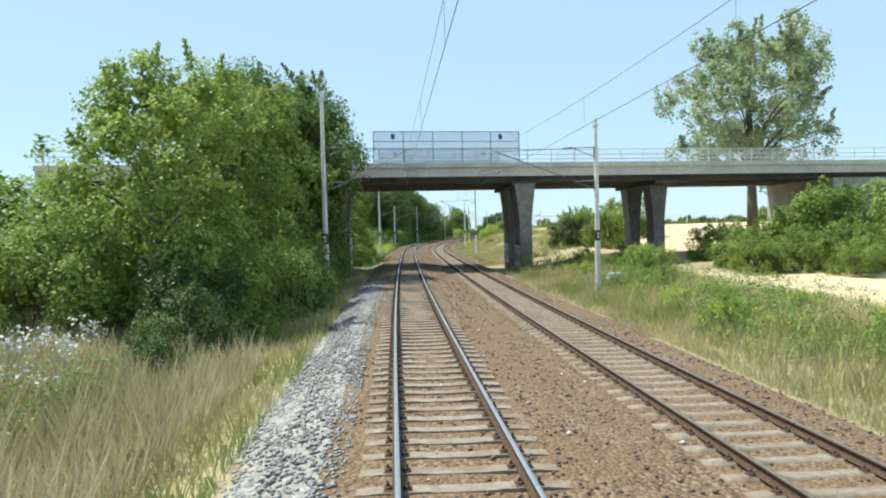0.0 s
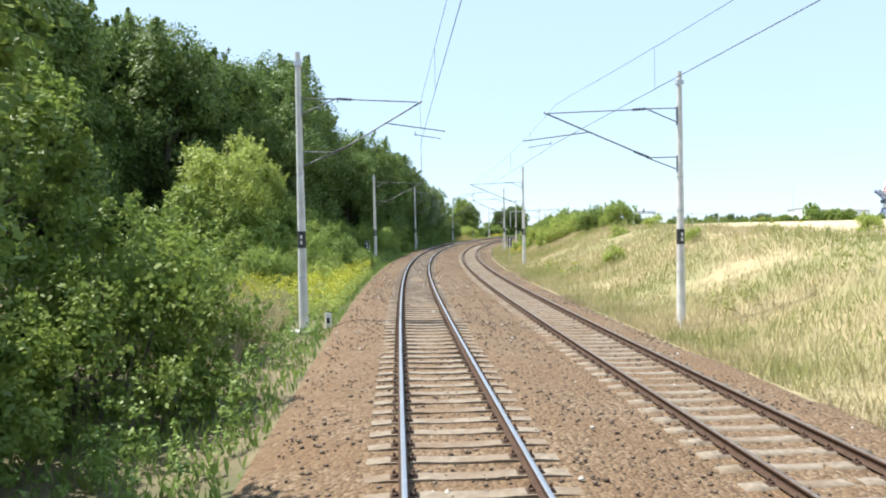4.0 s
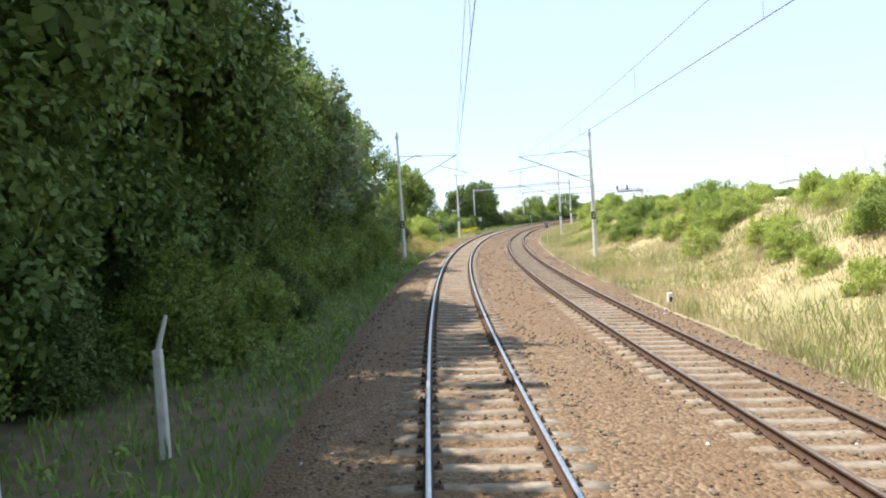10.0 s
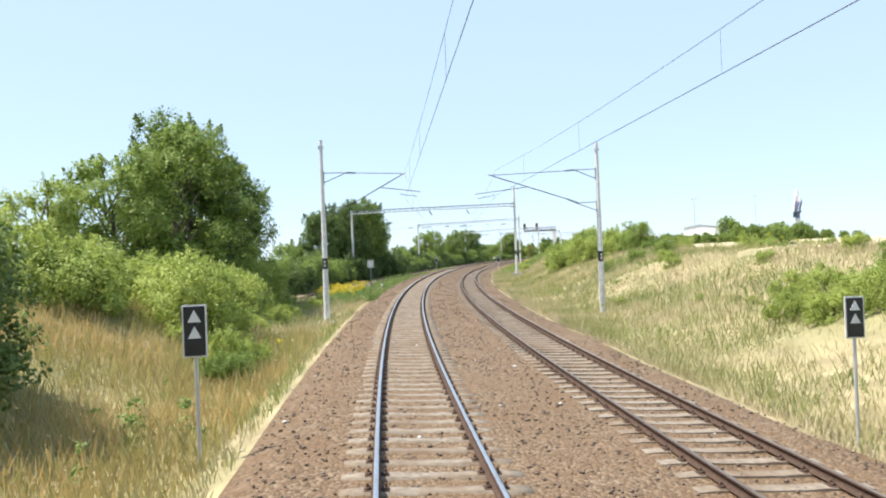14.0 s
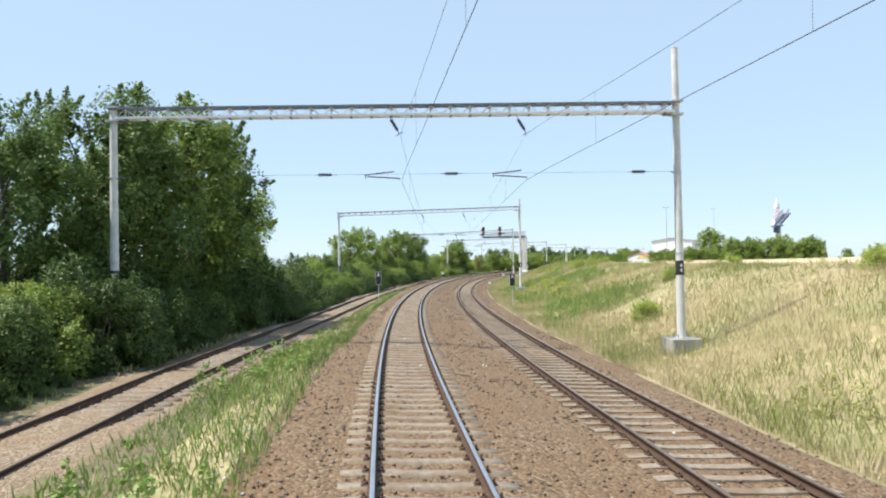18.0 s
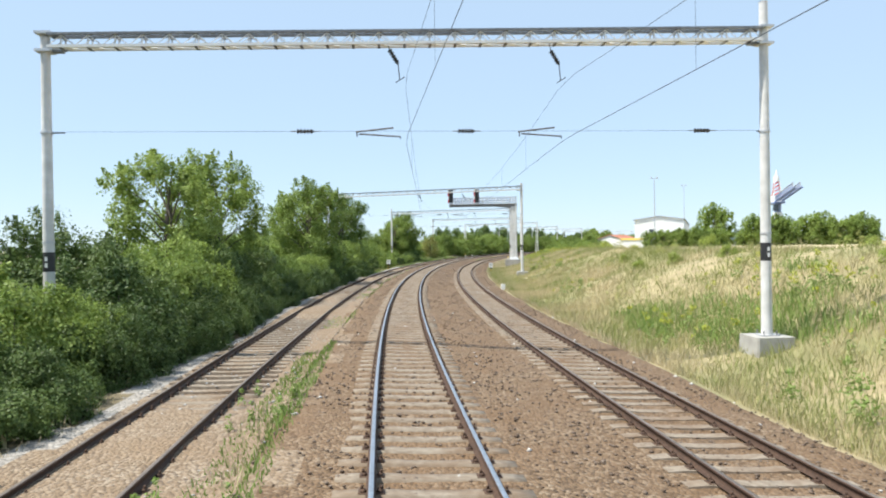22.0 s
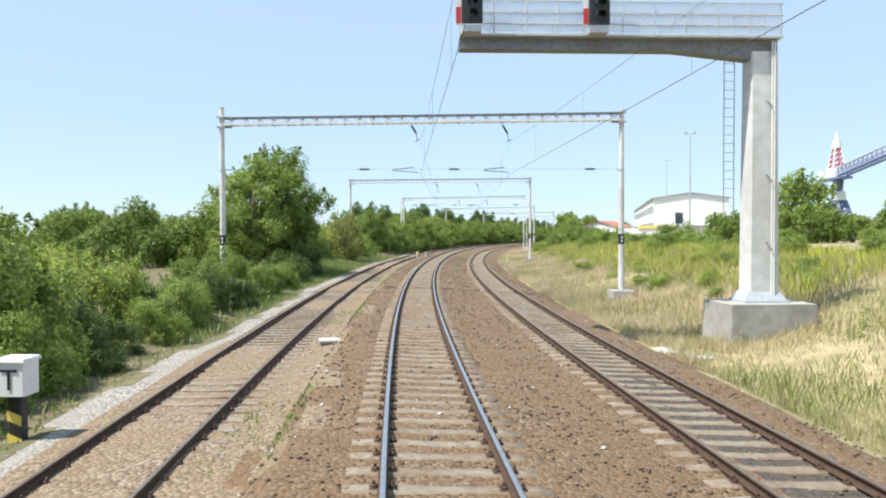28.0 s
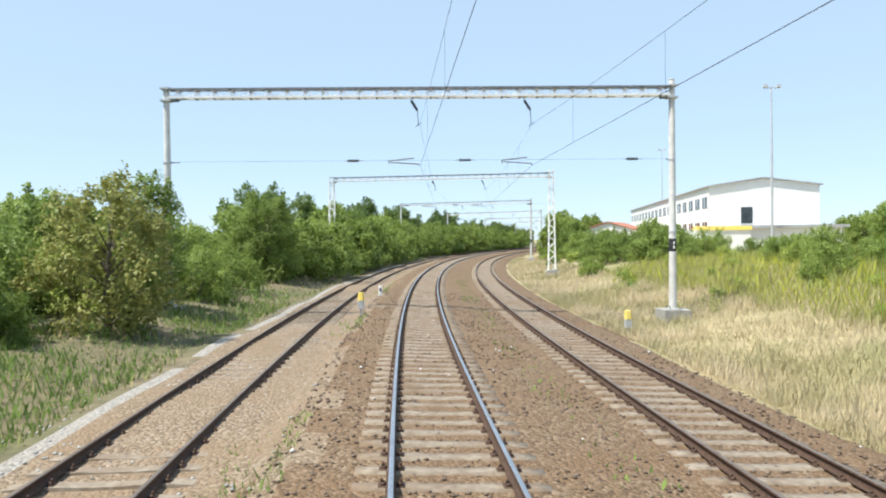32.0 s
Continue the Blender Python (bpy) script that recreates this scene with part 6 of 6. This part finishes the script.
def block(where, w, l, h, name, label, cat, roof="roof_grey", ridge=1.2, wall="wall_white", wins=(), cols=0):
    """A gabled building: walls, roof, window rows."""
    root = thing(name, label, cat, m=where)
    part("wall", Shape().prism([(-w / 2, -2), (w / 2, -2), (w / 2, h), (0, h + ridge), (-w / 2, h)], 0, l, wall), root)
    rf = Shape()
    for d in (-1, 1):
        rf._add([(0, -0.4, h + ridge + 0.08), (d * (w / 2 + 0.4), -0.4, h - 0.1), (d * (w / 2 + 0.4), l + 0.4, h - 0.1), (0, l + 0.4, h + ridge + 0.08), (0, -0.4, h + ridge + 0.25), (d * (w / 2 + 0.4), -0.4, h + 0.07), (d * (w / 2 + 0.4), l + 0.4, h + 0.07), (0, l + 0.4, h + ridge + 0.25)],
                [(0, 1, 2, 3), (4, 5, 6, 7), (0, 1, 5, 4), (2, 3, 7, 6), (1, 2, 6, 5)], roof)
    part("roof", rf, root)
    for z in wins:
        for i in range(cols):
            y = l * (i + 0.5) / cols
            wn_ = part("window", Shape().box((-w / 2 - 0.06, y - l / cols * 0.3, z), (-w / 2 + 0.02, y + l / cols * 0.3, z + 1.7), "glass"), root, "dark window")
            part("frame", Shape().box((-w / 2 - 0.09, y - 0.06, z), (-w / 2 - 0.061, y + 0.06, z + 1.7), "white"), wn_)
    return root


hall = block(fixed(269.4, 496.6, 1.0, 56.5), 15.6, 92, 9.4, "factory_hall", "large white factory hall with a shallow gable roof", "factory hall", ridge=1.0, wins=(2.4, 6.2), cols=18)
part("door", Shape().box((-3.2, -0.08, 3.8), (-1.6, 0.0, 6.2), "glass"), hall, "dark loading door")
part("canopy", Shape().box((-6, -6, 3.0), (9.5, 0, 3.4), "roof_grey"), hall, "grey flat canopy")
part("annex", Shape().box((-6, -5.5, -2), (9, -0.01, 3.0), "wall_white"), hall)
part("awning", Shape().box((-11.5, -9.0, 2.75), (-4.1, -6.1, 3.3), "yellow", 0.96), hall, "pale yellow awning")
part("awning_wall", Shape().box((-14.5, -8.8, -2), (-4.3, -6.3, 2.75), "wall_white"), hall)
part("entrance", Shape().box((-8.8, -0.09, 0), (-7.0, -0.01, 2.4), "glass"), hall, "dark doorway")
block(fixed(276, 470, 0.8, 50), 8, 9, 2.6, "shed", "low pale shed with a blue sheet roof", "shed", roof="blue", ridge=1.2, wall="wall_white")
block(at(560, 150, 2.0), 30, 22, 5.0, "warehouse", "low white warehouse far across the field", "warehouse", ridge=1.0)
block(at(330, 300, 2.0), 26, 30, 7.0, "farm_building", "far white building behind the field", "building", ridge=2.0)
block(at(255, 290, 2.0), 14, 12, 5.0, "house", "far white house with a red roof", "house", roof="roof", ridge=3.0)
block(fixed(284, 530, 1.0, 75), 10, 14, 3.4, "house", "white house with a red roof", "house", roof="roof", ridge=1.4)

crane = thing("tower_crane", "blue and white slewing yard crane with a raised lattice jib", "crane", m=fixed(315.7, 481.4, 1.0, 0) @ Matrix.Rotation(radians(222), 4, "Z") @ Matrix.Scale(1.06, 4))
tw = Shape()
for a in (-1, 1):
    for b in (-1, 1):
        tw.tube((a * 3.6, b * 3.6, 0), (a * 1.2, b * 1.2, 9), 0.38, "blue", 0.3)
for i in range(4):
    z0, z1 = i * 2.25, (i + 1) * 2.25
    k0, k1 = 3.6 - 2.4 * z0 / 9, 3.6 - 2.4 * z1 / 9
    for a in (-1, 1):
        tw.tube((-k0, a * k0, z0), (k1, a * k1, z1), 0.18, "blue")
        tw.tube((k0, a * k0, z0), (-k1, a * k1, z1), 0.18, "blue")
        tw.tube((a * k0, -k0, z0), (a * k1, k1, z1), 0.18, "blue")
        tw.tube((a * k0, k0, z0), (a * k1, -k1, z1), 0.18, "blue")
        tw.tube((-k1, a * k1, z1), (k1, a * k1, z1), 0.2, "blue")
        tw.tube((a * k1, -k1, z1), (a * k1, k1, z1), 0.2, "blue")
part("tower", tw, crane, "blue lattice cone")
part("neck", Shape().box((-1.3, -1.3, 9), (1.3, 1.3, 11.2), "white", 0.9, 0.2).tube((0, 0, 11.2), (0, 0, 14), 1.0, "blue", 1.2, 14), crane, "white and blue slewing column")
part("cab", Shape().box((1.2, -1.9, 11.6), (3.0, -0.4, 13.6), "glass", 0.92, 0.1), crane)
part("deck", Shape().box((-7.5, -1.6, 14), (3.4, 1.6, 14.55), "blue", 1, 0.1), crane)
part("counterweight", Shape().box((-7.2, -1.5, 14.55), (-4.6, 1.5, 16.4), "white", 0.96, 0.1), crane, "white block")
part("machine_house", Shape().box((-3.4, -1.5, 14.55), (0.6, 1.5, 16.8), "white", 0.94, 0.2), crane, "white sheet housing")
mh = Shape()
for a in (-1, 1):
    for b in (-1, 1):
        mh.tube((-1 + a * 1.3, b * 1.3, 16.8), (-1 + a * 0.7, b * 0.7, 21.5), 0.16, "white", 0.12)
for i in range(4):
    z0, z1 = 16.8 + i * 1.17, 16.8 + (i + 1) * 1.17
    k0, k1 = 1.3 - 0.6 * i / 4, 1.3 - 0.6 * (i + 1) / 4
    for a in (-1, 1):
        mh.tube((-1 - k0, a * k0, z0), (-1 + k1, a * k1, z1), 0.12, "red")
        mh.tube((-1 + a * k0, -k0, z0), (-1 + a * k1, k1, z1), 0.12, "red")
tagged(part("mast_head", mh, crane, "red and white lattice mast"), kind="stuff")
part("mast_cap", Shape().tube((-1, 0, 21.5), (-1, 0, 23.2), 1.0, "white", 0.9, 12).tube((-1, 0, 23.2), (-1, 0, 25.2), 0.5, "white", 0.15, 10), crane, "white cap")
jb = Shape()
for y in (-1.0, 1.0):
    jb.tube((2, y, 14.8), (24, y, 17.6), 0.3, "blue")
    jb.tube((2, y, 16.6), (22, y, 19.2), 0.2, "galv")
for i in range(11):
    u, v_ = i / 11, (i + 1) / 11
    for y in (-1.0, 1.0):
        jb.tube((2 + 22 * u, y, 14.8 + 2.8 * u), (2 + 20 * v_, y, 16.6 + 2.6 * v_), 0.14, "galv")
        jb.tube((2 + 20 * u, y, 16.6 + 2.6 * u), (2 + 22 * u, y, 14.8 + 2.8 * u), 0.14, "blue")
    jb.tube((2 + 22 * u, -1.0, 14.8 + 2.8 * u), (2 + 22 * v_, 1.0, 14.8 + 2.8 * v_), 0.12, "blue")
part("jib", jb, crane, "blue-grey lattice jib")


def lamp_mast(x, y, h):
    root = thing("floodlight_mast", "tall grey floodlight mast with a lamp cluster", "lamp mast", "floodlight masts", m=fixed(x, y, 0.5, 50))
    part("pole", Shape().tube((0, 0, 0), (0, 0, h), 0.22, "galv", 0.1), root)
    part("crossbar", Shape().box((-1.1, -0.08, h - 0.1), (1.1, 0.08, h + 0.05), "galv"), root)
    for x in (-0.9, 0.9):
        part("lamp", Shape().box((x - 0.3, -0.35, h), (x + 0.3, 0.1, h + 0.45), "galv", 0.8), root)


lamp_mast(263.2, 493.6, 22.9)
lamp_mast(371.6, 558.2, 29.8)
